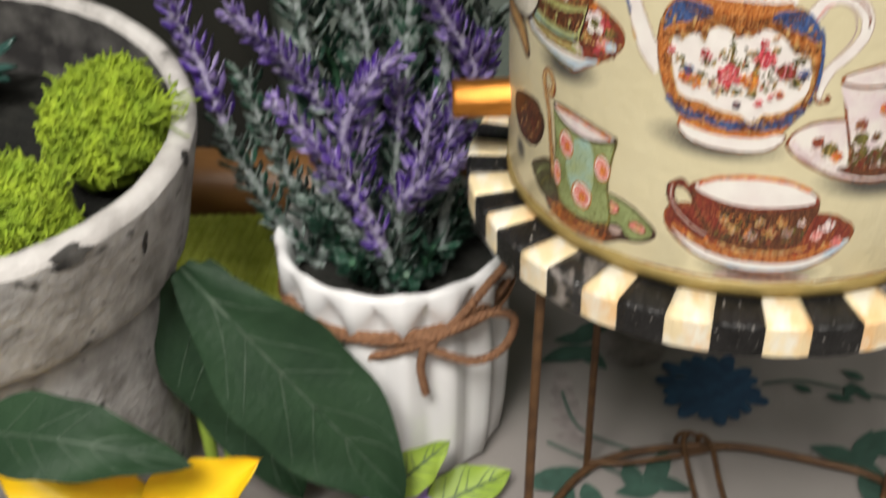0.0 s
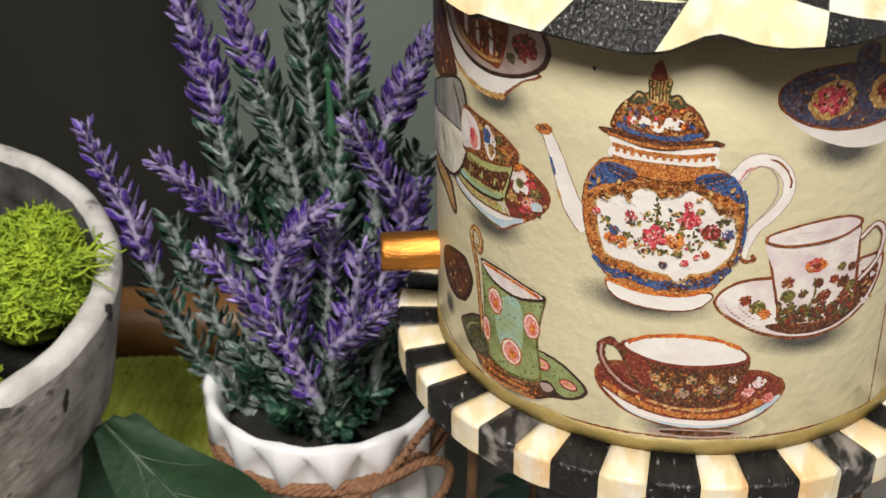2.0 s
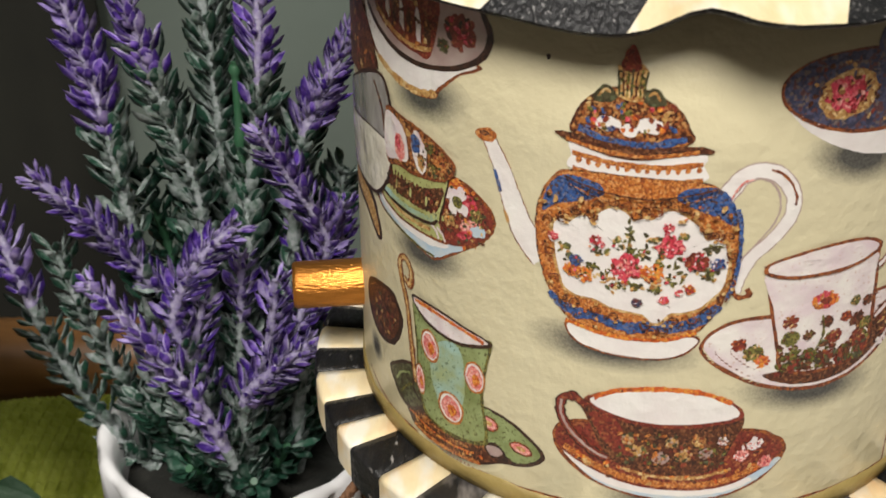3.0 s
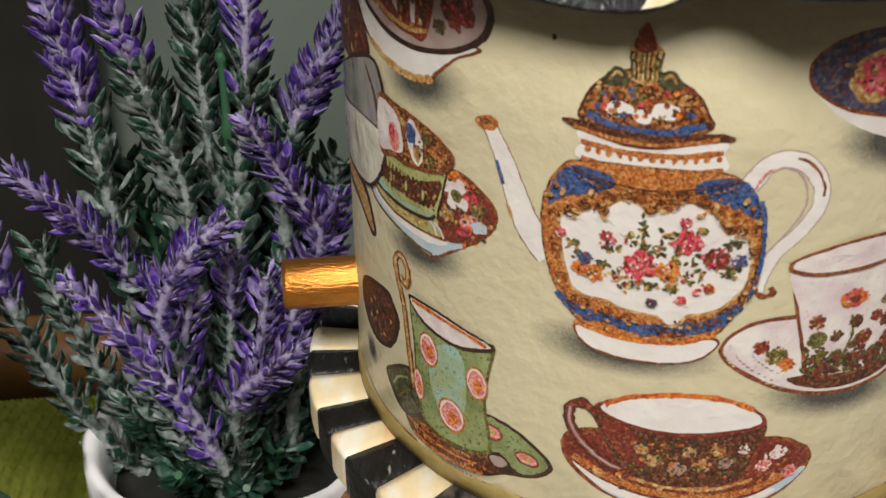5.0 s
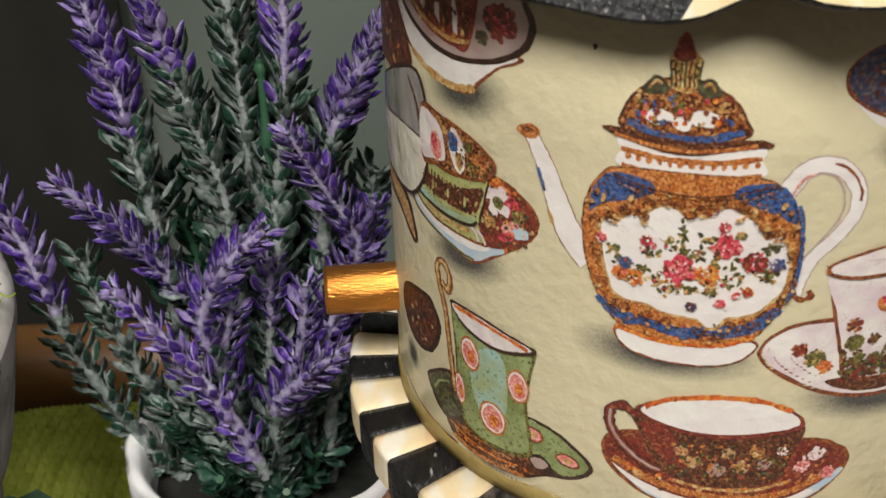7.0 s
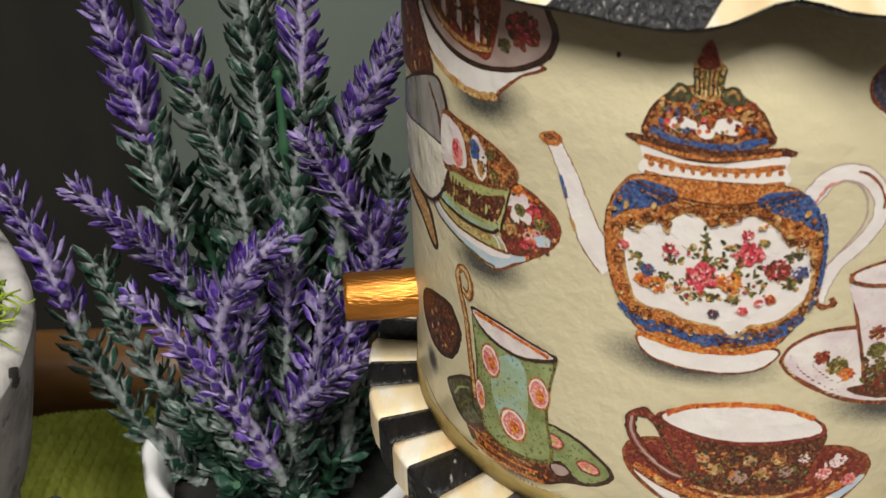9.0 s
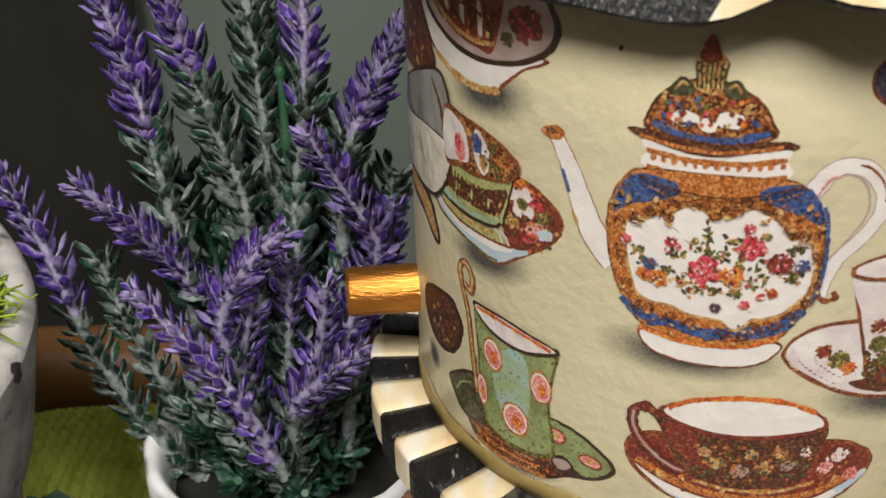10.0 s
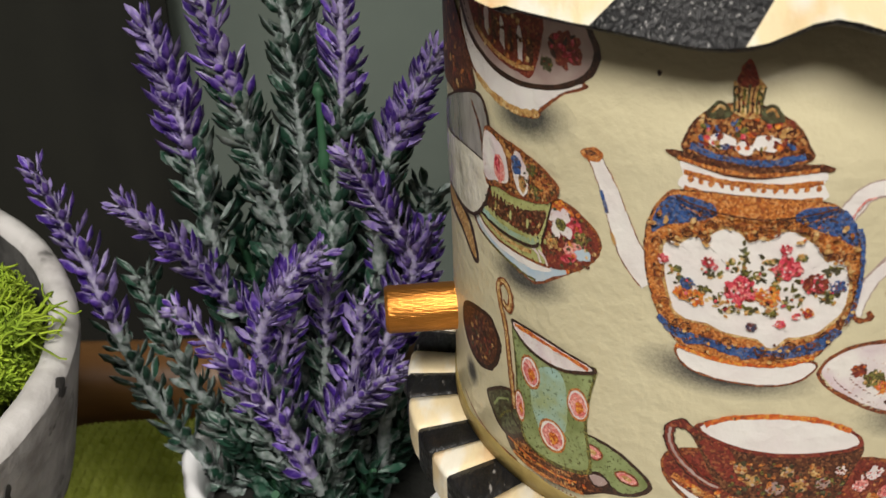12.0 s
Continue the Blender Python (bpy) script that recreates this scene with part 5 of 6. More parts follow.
        e = min(max((th + 10) / 16, 0), 1) * min(max((75 - th) / 25, 0), 1)
        e = e * e * (3 - 2 * e) * fade
        rad = 0.0845 + 0.0065 * e - k + lift * math.sin(0.7)
        return Vector((rad * math.sin(radians(th)), -rad * math.cos(radians(th)), 0.1195 + wave * fade + 0.0040 * e + math.sin(0.70) * s + lift * math.cos(0.7)))
    cols = []
    for i in range(180):
        th = 2 * i - 180
        cols.append([roof_bm.verts.new(p) for p in (Vector((0.07 * math.sin(radians(th)), -0.07 * math.cos(radians(th)), 0.1265)), roof_point(th, 0.001, -0.0028), roof_point(th, 0.0003, -0.0006),
                                                    roof_point(th, 0.02, -0.0006), roof_point(th, 0.06, -0.0006), roof_point(th, 0.109, -0.0006))])
    for i in range(180):
        A, B = cols[i], cols[(i + 1) % 180]
        for j in range(5):
            roof_bm.faces.new((A[j], B[j], B[j + 1], A[j + 1])).smooth = True
    roof = part("roof", roof_bm, "roof_black", house, "conical roof painted in black and cream checks")
    marks = [-80, -57, -31.6, -13, 10] + [10 + 22.5 * k for k in range(1, 12)] + [280]
    bounds = lambda th, row: min(max((13 - 0.62 * (((th + 180) % 360 - 180) - 4) + 16.0 * max(0, -8 - ((th + 180) % 360 - 180))) / 1000 + 0.024 * row if -60 < ((th + 180) % 360 - 180) < 26 else 0.024 * row + (0.036 if th < 0 or th > 180 else 0.0), 0.0), 0.108)
    for c in range(len(marks) - 1):
        a0, a1 = marks[c], marks[c + 1]
        for row in range(-1, 4):
            bm = bmesh.new()
            n1, n2 = 10, 6
            lo = (lambda th: 0.0) if row == -1 else (lambda th: bounds(th, row))
            hi = lambda th: bounds(th, row + 1)
            mid = (a0 + a1) / 2
            if hi(mid) - lo(mid) < 0.002:
                bm.free()
                continue
            grid = []
            for i in range(n1 + 1):
                th = a0 + (a1 - a0) * i / n1
                grid.append([bm.verts.new(roof_point(th + 330 * (lo(th) + (max(hi(th), lo(th) + 0.0004) - lo(th)) * j / n2), lo(th) + (max(hi(th), lo(th) + 0.0004) - lo(th)) * j / n2, 0.0003 + 0.0003 * noise.noise((th * 0.3, j * 0.8, row)))) for j in range(n2 + 1)])
            for i in range(n1):
                for j in range(n2):
                    bm.faces.new((grid[i][j], grid[i + 1][j], grid[i + 1][j + 1], grid[i][j + 1])).smooth = True
            part("check", bm, "cream" if (c + row) % 2 == 0 else "roof_black", roof)
    bm = bmesh.new()
    bmesh.ops.create_uvsphere(bm, u_segments=20, v_segments=12, radius=0.008, matrix=Matrix.Translation((0, 0, 0.195)))
    part("finial", bm, "copper", house, smooth=True)


def wire_stand():
    s = thing("wire_stand", "rusty brown wire stand holding up the birdhouse", "stand")
    w = 0.0016
    legs = ((-0.0615, -0.058), (-0.0405, 0.034), (0.0715, -0.050), (0.082, 0.030))
    for x, y in legs:
        bm = bmesh.new()
        tube(bm, spline([(x * 0.98, y * 0.98, -0.0125), (x, y, -0.06), (x * 1.02, y, -0.12), (x * 1.03, y, CLOTH + w)], 24), w, 10)
        part("leg", bm, "wire", s)
    bm = bmesh.new()
    tube(bm, [Vector((0.072 * math.sin(a), -0.072 * math.cos(a), -0.0131)) for a in (2 * math.pi * k / 64 for k in range(64))], w, 10, True)
    part("top_ring", bm, "wire", s)
    bm = bmesh.new()
    tube(bm, spline([(-0.058, 0.005, CLOTH + 0.003), (-0.04, 0.033, CLOTH + 0.004), (-0.012, 0.046, CLOTH + 0.005), (0.024, 0.051, CLOTH + 0.005), (0.06, 0.046, CLOTH + 0.004), (0.085, 0.038, CLOTH + 0.003), (0.1, 0.01, CLOTH + 0.003)], 60), w * 1.1, 10)
    part("back_hoop", bm, "wire", s)
    for dx in (0.0, 0.012):
        bm = bmesh.new()
        tube(bm, spline([(0.002 + dx * 0.4, 0.05, CLOTH + 0.012), (0.0 + dx, 0.044, CLOTH + 0.011), (0.004 + dx, 0.02, CLOTH + 0.006), (0.012 + dx, -0.02, CLOTH + 0.003)], 24), w * 0.8, 8)
        part("cross_wire", bm, "wire", s)
    bm = bmesh.new()
    tube(bm, [Vector((0.002 + 0.005 * math.cos(a), 0.05, CLOTH + 0.0075 + 0.005 * math.sin(a))) for a in (2 * math.pi * k / 24 for k in range(24))], w * 0.7, 8, True)
    part("wire_loop", bm, "wire", s)
    bm = bmesh.new()
    tube(bm, spline([(-0.042, 0.033, CLOTH + 0.007), (-0.02, 0.036, CLOTH + 0.006), (0.02, 0.05, CLOTH + 0.006)], 16), w * 0.7, 8)
    part("cross_wire", bm, "wire", s)


# ---- lavender in its pot ----
LX, LY, LZ = -0.127, 0.060, -0.0755


def lavender_pot():
    pot = thing("lavender_pot", "white glazed fluted ceramic pot tied with twine", "pot")
    n = 15

    def flute(a, k):
        tri = abs(((a * n / (2 * math.pi)) % 1) * 2 - 1)
        amp = (0.0, 0.0, 0.015, 0.115, 0.12, 0.08, 0.085, 0.085, 0.075, 0.06, 0.0)[k]
        return 1 - amp * tri, (-0.0065 * (1 - tri) + 0.003 * tri if k == 3 else 0.0012 * (1 - tri) if k in (1, 2) else 0.0)
    prof = [(0.0450, LZ - 0.0035), (0.0478, LZ), (0.0506, LZ - 0.003), (0.0510, LZ - 0.012), (0.0468, LZ - 0.0215), (0.0480, LZ - 0.030), (0.0494, LZ - 0.045), (0.0488, LZ - 0.065),
            (0.0474, LZ - 0.085), (0.0450, CLOTH + 0.004), (0.042, CLOTH + 0.0012)]
    bm = bmesh.new()
    rings = lathe(bm, prof, n * 8, (LX, LY), flute)
    for f in bm.faces:
        f.smooth = True
    bm.faces.new(rings[-1])
    part("outer_wall", bm, "ceramic", pot)
    bm = bmesh.new()
    rings = lathe(bm, [(0.0450, LZ - 0.0035), (0.0435, LZ - 0.006), (0.042, LZ - 0.016), (0.041, LZ - 0.03)], 96, (LX, LY))
    part("inner_wall", bm, "ceramic", pot)
    bm = bmesh.new()
    rings = lathe(bm, [(0.0418, LZ - 0.02), (0.02, LZ - 0.018)], 48, (LX, LY))
    bm.faces.new(rings[-1])
    part("filler", bm, "soil", pot, "dark filler inside the pot")
    # twine: two turns, a knot and a bow
    tw = thing("twine_bow", "brown jute twine tied in a bow round the pot", "twine")

    def strand(pts, r=0.0017, closed=False):
        bm = bmesh.new()
        n = len(pts)
        for ph in (0, 2.09, 4.19):
            q = []
            for i, p in enumerate(pts):
                d = ((pts[(i + 1) % n] if closed or i < n - 1 else p) - (pts[i - 1] if closed or i else p)).normalized()
                s = d.cross(Vector((0, 0.3, 1))).normalized()
                u = s.cross(d)
                a = i * 0.75 + ph
                q.append(p + r * 0.55 * (math.cos(a) * s + math.sin(a) * u))
            tube(bm, q, r * 0.62, 6, closed)
        return bm
    for k, (dz, dr) in enumerate(((0.0, 0.0), (-0.003, 0.0007))):
        pts = [Vector((LX + (0.0482 + dr) * math.sin(a), LY - (0.0482 + dr) * math.cos(a), LZ - 0.0195 + dz + 0.0014 * math.sin(a * 2 + k))) for a in (2 * math.pi * i / 260 for i in range(260))]
        part("wrap", strand(pts, closed=True), "twine", tw)
    kx, ky, kz = LX + 0.0190, LY - 0.0462, LZ - 0.0215
    bm = bmesh.new()
    for k in range(3):
        tube(bm, [Vector((kx + 0.0034 * math.cos(a) + 0.0008 * k, ky - 0.0006 + 0.0018 * math.sin(a * 2 + k), kz + 0.0036 * math.sin(a + k * 0.5))) for a in (2 * math.pi * i / 24 for i in range(24))], 0.0014, 8, True)
    part("knot", bm, "twine", tw)
    part("bow_loop", strand(spline([(kx, ky - 0.002, kz), (kx + 0.012, ky + 0.001, kz + 0.006), (kx + 0.026, ky + 0.007, kz + 0.0105), (kx + 0.034, ky + 0.012, kz + 0.003), (kx + 0.030, ky + 0.008, kz - 0.008),
                                    (kx + 0.018, ky + 0.001, kz - 0.010), (kx, ky - 0.002, kz - 0.002)], 90)), "twine", tw)
    part("bow_loop", strand(spline([(kx, ky - 0.002, kz), (kx + 0.012, ky + 0.003, kz + 0.008), (kx + 0.024, ky + 0.010, kz + 0.022), (kx + 0.030, ky + 0.016, kz + 0.027)], 60)), "twine", tw)
    part("bow_tail", strand(spline([(kx, ky - 0.002, kz), (kx - 0.002, ky - 0.003, kz - 0.012), (kx - 0.0005, ky - 0.002, kz - 0.026)], 50)), "twine", tw)
    part("bow_tail", strand(spline([(kx, ky - 0.002, kz), (kx - 0.014, ky - 0.001, kz - 0.007), (kx - 0.028, ky + 0.003, kz - 0.014)], 50)), "twine", tw)


def bud(bm, p, d, side, length, width, tip_slot, base_slot, rise=None):
    """One spoon-shaped leaf or floret: a thin pale stalk that widens into a keeled, pointed tip with frosted edges, curling upwards."""
    u = d.cross(side).normalized()
    rise = rise or Vector((0, 0, 0))
    rows = []
    for t, w, keel in ((0.0, 0.13, 0.0), (0.34, 0.18, -0.06), (0.58, 0.44, -0.20), (0.78, 0.40, -0.24)):
        c = p + d * (length * t) + rise * (length * 0.36 * t * t)
        rows.append([bm.verts.new(c + side * (width * w * q) + u * (width * (0.12 if abs(q) > 0.9 else 0.03 if q else keel))) for q in (1, 0.72, 0, -0.72, -1)])
    top = bm.verts.new(p + d * length + rise * (length * 0.36))
    for k in range(3):
        for q in range(4):
            f = bm.faces.new((rows[k][q], rows[k + 1][q], rows[k + 1][q + 1], rows[k][q + 1]))
            f.material_index = base_slot if k == 0 or q in (0, 3) else tip_slot
            f.smooth = True
    for q in range(4):
        f = bm.faces.new((rows[3][q], top, rows[3][q + 1]))
        f.material_index = base_slot if q in (0, 3) else tip_slot
        f.smooth = True


def sprig(plant, pts, bloom, seed, big=1.0, pale=0.6, bare=False, leafy=1.0):
    """A stem through pts with leaves below and whorls of violet florets over the last part bloom of its length."""
    r = rng(seed)
    P = spline(pts, 60)
    total = sum((b - a).length for a, b in zip(P, P[1:]))
    bm = bmesh.new()
    tube(bm, P[:int(60 * (1 - 0.005 / total))], lambda t: (0.0027 + 0.0006 * math.sin(t * 150 + seed)) * (1 - 0.55 * t), 7)
    for f in bm.faces:
        near = min(range(0, 60, 2), key=lambda e: (P[e] - f.calc_center_median()).length)
        f.material_index = 1 if near / 59 > 1 - bloom else 0
    st = part("stem", bm, ["stem" if bare else "frost_stem", "frost_lilac"], plant)
    fl, lf = bmesh.new(), bmesh.new()
    n = max(4, int(total / 0.0046))
    for k in range(n):
        t = 0.06 + (0.94 - 0.0055 / total) * (k + 0.5) / n
        i = min(int(t * 59), 58)
        p = P[i].lerp(P[i + 1], t * 59 - i)
        d = (P[i + 1] - P[i]).normalized()
        s = d.cross(Vector((0.3, 0.9, 0.2))).normalized()
        q = s.cross(d)
        size = big * (1.0 if t < 0.7 else 1.0 - 1.6 * (t - 0.7))
        m = 6 if k % 2 else 5
        for j in range(m):
            a = 2 * math.pi * (j + 0.5 * (k % 2)) / m + r.uniform(-0.28, 0.28)
            out = math.cos(a) * s + math.sin(a) * q
            spread = r.uniform(0.8, 1.9) if t < 0.95 else r.uniform(0.3, 0.9)
            dd = (d + out * spread).normalized()
            sd = (d.cross(out) + Vector((r.gauss(0, 0.3), r.gauss(0, 0.3), r.gauss(0, 0.3)))).normalized()
            o = p + out * 0.0012 + d * r.uniform(-0.001, 0.001)
            front = 1 - abs(math.cos(a))
            flat = 1.0 - 0.55 * front
            if r.random() < 0.5 * front:
                continue
            if t + r.uniform(-0.06, 0.06) > 1 - bloom:
                bud(fl, o, dd, sd, r.uniform(0.0068, 0.0102) * size * flat, r.uniform(0.0036, 0.0054) * size * (0.5 + 0.5 * flat), 0 if r.random() > 0.22 else 1, 1 if r.random() < pale else 2, d)
                if r.random() < 0.6:
                    bud(fl, o, (d + out * spread * 0.5).normalized(), sd, r.uniform(0.0035, 0.0058), 0.0020, 1, 2, d)
            elif r.random() < 0.9:
                bud(lf, o, dd, sd, r.uniform(0.0070, 0.0108) * flat * leafy, r.uniform(0.0040, 0.0060) * leafy * (0.5 + 0.5 * flat), 0 if r.random() > 0.28 else 1, 1, d)
                if r.random() < 0.6:
                    bud(lf, o, (d + out * spread * 0.5).normalized(), sd, r.uniform(0.004, 0.008), 0.0016, 1, 1, d)
    if len(fl.verts):
        tagged(part("floret_spike", fl, ["floret", "floret_frost", "frost_lilac"], st, "violet frosted florets"), kind="stuff")
    else:
        fl.free()
    if len(lf.verts):
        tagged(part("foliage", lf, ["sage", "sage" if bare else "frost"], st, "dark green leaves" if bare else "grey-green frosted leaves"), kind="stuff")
    else:
        lf.free()


def lavender():
    plant = thing("lavender_plant", "artificial lavender with violet spikes and grey-green leaves, in a pot", "plant")
    zb = LZ - 0.02
    # each sprig from tip to root, and how much of it is in bloom
    specs = [
        ((-0.213, 0.061, 0.034), (-0.2005, 0.059, 0.000), (-0.188, 0.056, -0.043), (-0.170, 0.056, -0.080), 0.42),
        ((-0.186, 0.056, 0.023), (-0.170, 0.058, 0.006), (-0.157, 0.060, -0.012), (-0.141, 0.060, -0.040), 0.62),
        ((-0.169, 0.040, -0.004), (-0.150, 0.034, -0.023), (-0.133, 0.030, -0.046), (-0.123, 0.034, -0.079), 0.66),
        ((-0.1738, 0.076, 0.0743), (-0.1683, 0.074, 0.0549), (-0.1634, 0.071, 0.031), (-0.1590, 0.067, 0.002), 0.50),
        ((-0.157, 0.071, 0.105), (-0.1495, 0.070, 0.0635), (-0.1426, 0.068, 0.0376), (-0.1340, 0.064, 0.0060), 0.36),
        ((-0.138, 0.092, 0.118), (-0.131, 0.086, 0.051), (-0.129, 0.080, 0.016), (-0.125, 0.070, -0.014), 0.08),
        ((-0.113, 0.081, 0.104), (-0.114, 0.078, 0.055), (-0.119, 0.074, 0.014), (-0.120, 0.066, -0.011), 0.30),
        ((-0.0810, 0.068, 0.0690), (-0.093, 0.066, 0.0466), (-0.1004, 0.064, 0.0285), (-0.1035, 0.061, 0.002), 0.45),
        ((-0.111, 0.048, 0.044), (-0.101, 0.050, 0.024), (-0.092, 0.052, 0.002), (-0.101, 0.054, -0.024), 0.72),
        ((-0.116, 0.040, 0.015), (-0.131, 0.040, 0.000), (-0.141, 0.042, -0.024), (-0.133, 0.046, -0.058), 0.60),
        ((-0.093, 0.030, -0.020), (-0.107, 0.030, -0.032), (-0.119, 0.034, -0.048), (-0.121, 0.040, -0.077), 0.50),
        ((-0.087, 0.058, 0.016), (-0.090, 0.058, -0.006), (-0.102, 0.058, -0.032), (-0.111, 0.056, -0.058), 0.66),
        ((-0.148, 0.090, 0.037), (-0.145, 0.085, 0.008), (-0.140, 0.080, -0.020), (-0.134, 0.070, -0.041), 0.0),
        ((-0.105, 0.088, 0.037), (-0.111, 0.085, 0.004), (-0.116, 0.080, -0.024), (-0.119, 0.070, -0.040), 0.0),
        ((-0.088, 0.080, 0.017), (-0.094, 0.078, -0.007), (-0.103, 0.075, -0.026), (-0.115, 0.070, -0.045), 0.0),
        ((-0.130, 0.045, -0.012), (-0.136, 0.045, -0.036), (-0.131, 0.047, -0.064), (-0.128, 0.050, -0.083), 0.45),
        ((-0.107, 0.042, -0.002), (-0.110, 0.042, -0.025), (-0.116, 0.045, -0.053), (-0.121, 0.050, -0.082), 0.55),
        ((-0.097, 0.046, -0.012), (-0.104, 0.046, -0.030), (-0.112, 0.048, -0.052), (-0.120, 0.050, -0.076), 0.40),
        ((-0.161, 0.050, -0.055), (-0.153, 0.050, -0.066), (-0.144, 0.050, -0.076), (-0.138, 0.052, -0.088), 0.0),
        ((-0.140, 0.034, -0.058), (-0.134, 0.036, -0.068), (-0.131, 0.040, -0.078), (-0.128, 0.045, -0.090), 0.0),
        ((-0.130, 0.100, 0.080), (-0.128, 0.095, 0.052), (-0.127, 0.090, 0.019), (-0.126, 0.080, -0.014), 0.0),
        ((-0.163, 0.075, -0.018), (-0.154, 0.070, -0.036), (-0.143, 0.066, -0.058), (-0.134, 0.060, -0.082), 0.1),
        ((-0.152, 0.042, -0.030), (-0.146, 0.042, -0.050), (-0.138, 0.044, -0.068), (-0.131, 0.050, -0.088), 0.2),
        ((-0.104, 0.070, 0.000), (-0.106, 0.068, -0.025), (-0.112, 0.064, -0.050), (-0.120, 0.060, -0.085), 0.5),
        ((-0.186, 0.066, -0.006), (-0.179, 0.064, -0.032), (-0.168, 0.061, -0.058), (-0.155, 0.058, -0.084), 0.0),
        ((-0.120, 0.055, 0.000), (-0.122, 0.055, -0.025), (-0.124, 0.055, -0.050), (-0.125, 0.055, -0.085), 0.3),
    ]
    for k, (tip, m1, m2, low, bloom) in enumerate(specs):
        base = (LX + (low[0] - LX) * 0.75, LY + (low[1] - LY) * 0.75, zb)
        sprig(plant, [base, low, m2, m1, tip], bloom, 900 + k, 1.18 if k in (0, 3, 4, 6) else 1.0, leafy=1.1 if k == 0 else 1.15 if k < 7 else 1.0)
    # darker leafy sprigs at the back; unfrosted leaf colour adds shade between the stems
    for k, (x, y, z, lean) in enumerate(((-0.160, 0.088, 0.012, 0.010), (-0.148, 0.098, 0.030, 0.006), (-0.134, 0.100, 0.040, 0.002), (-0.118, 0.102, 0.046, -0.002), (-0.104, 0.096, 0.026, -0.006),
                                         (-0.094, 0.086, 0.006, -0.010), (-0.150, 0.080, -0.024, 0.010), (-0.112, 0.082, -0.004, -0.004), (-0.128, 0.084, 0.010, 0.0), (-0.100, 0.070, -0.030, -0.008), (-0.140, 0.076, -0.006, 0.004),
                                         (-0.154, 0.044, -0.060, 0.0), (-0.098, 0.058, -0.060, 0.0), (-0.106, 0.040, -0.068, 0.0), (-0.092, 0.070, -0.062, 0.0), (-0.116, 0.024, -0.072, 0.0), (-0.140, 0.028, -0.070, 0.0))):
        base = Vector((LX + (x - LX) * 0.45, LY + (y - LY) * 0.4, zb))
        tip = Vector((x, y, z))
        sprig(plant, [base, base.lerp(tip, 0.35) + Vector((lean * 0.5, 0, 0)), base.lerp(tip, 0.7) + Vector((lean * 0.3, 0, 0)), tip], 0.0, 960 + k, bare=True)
    bm = bmesh.new()
    tube(bm, spline([(LX, LY + 0.01, zb), (-0.122, 0.072, -0.02), (-0.122, 0.078, 0.052)], 60), lambda t: 0.0019 - 0.0006 * t + 0.0011 * max(0.0, math.sin(t * 34)) ** 8, 10)
    part("main_stem", bm, "stem", plant, "bare glossy green plastic stem")


# ---- concrete pot with moss ----
PX, PY, PZ, PR = -0.2854, 0.0028, 0.0041, 0.0962


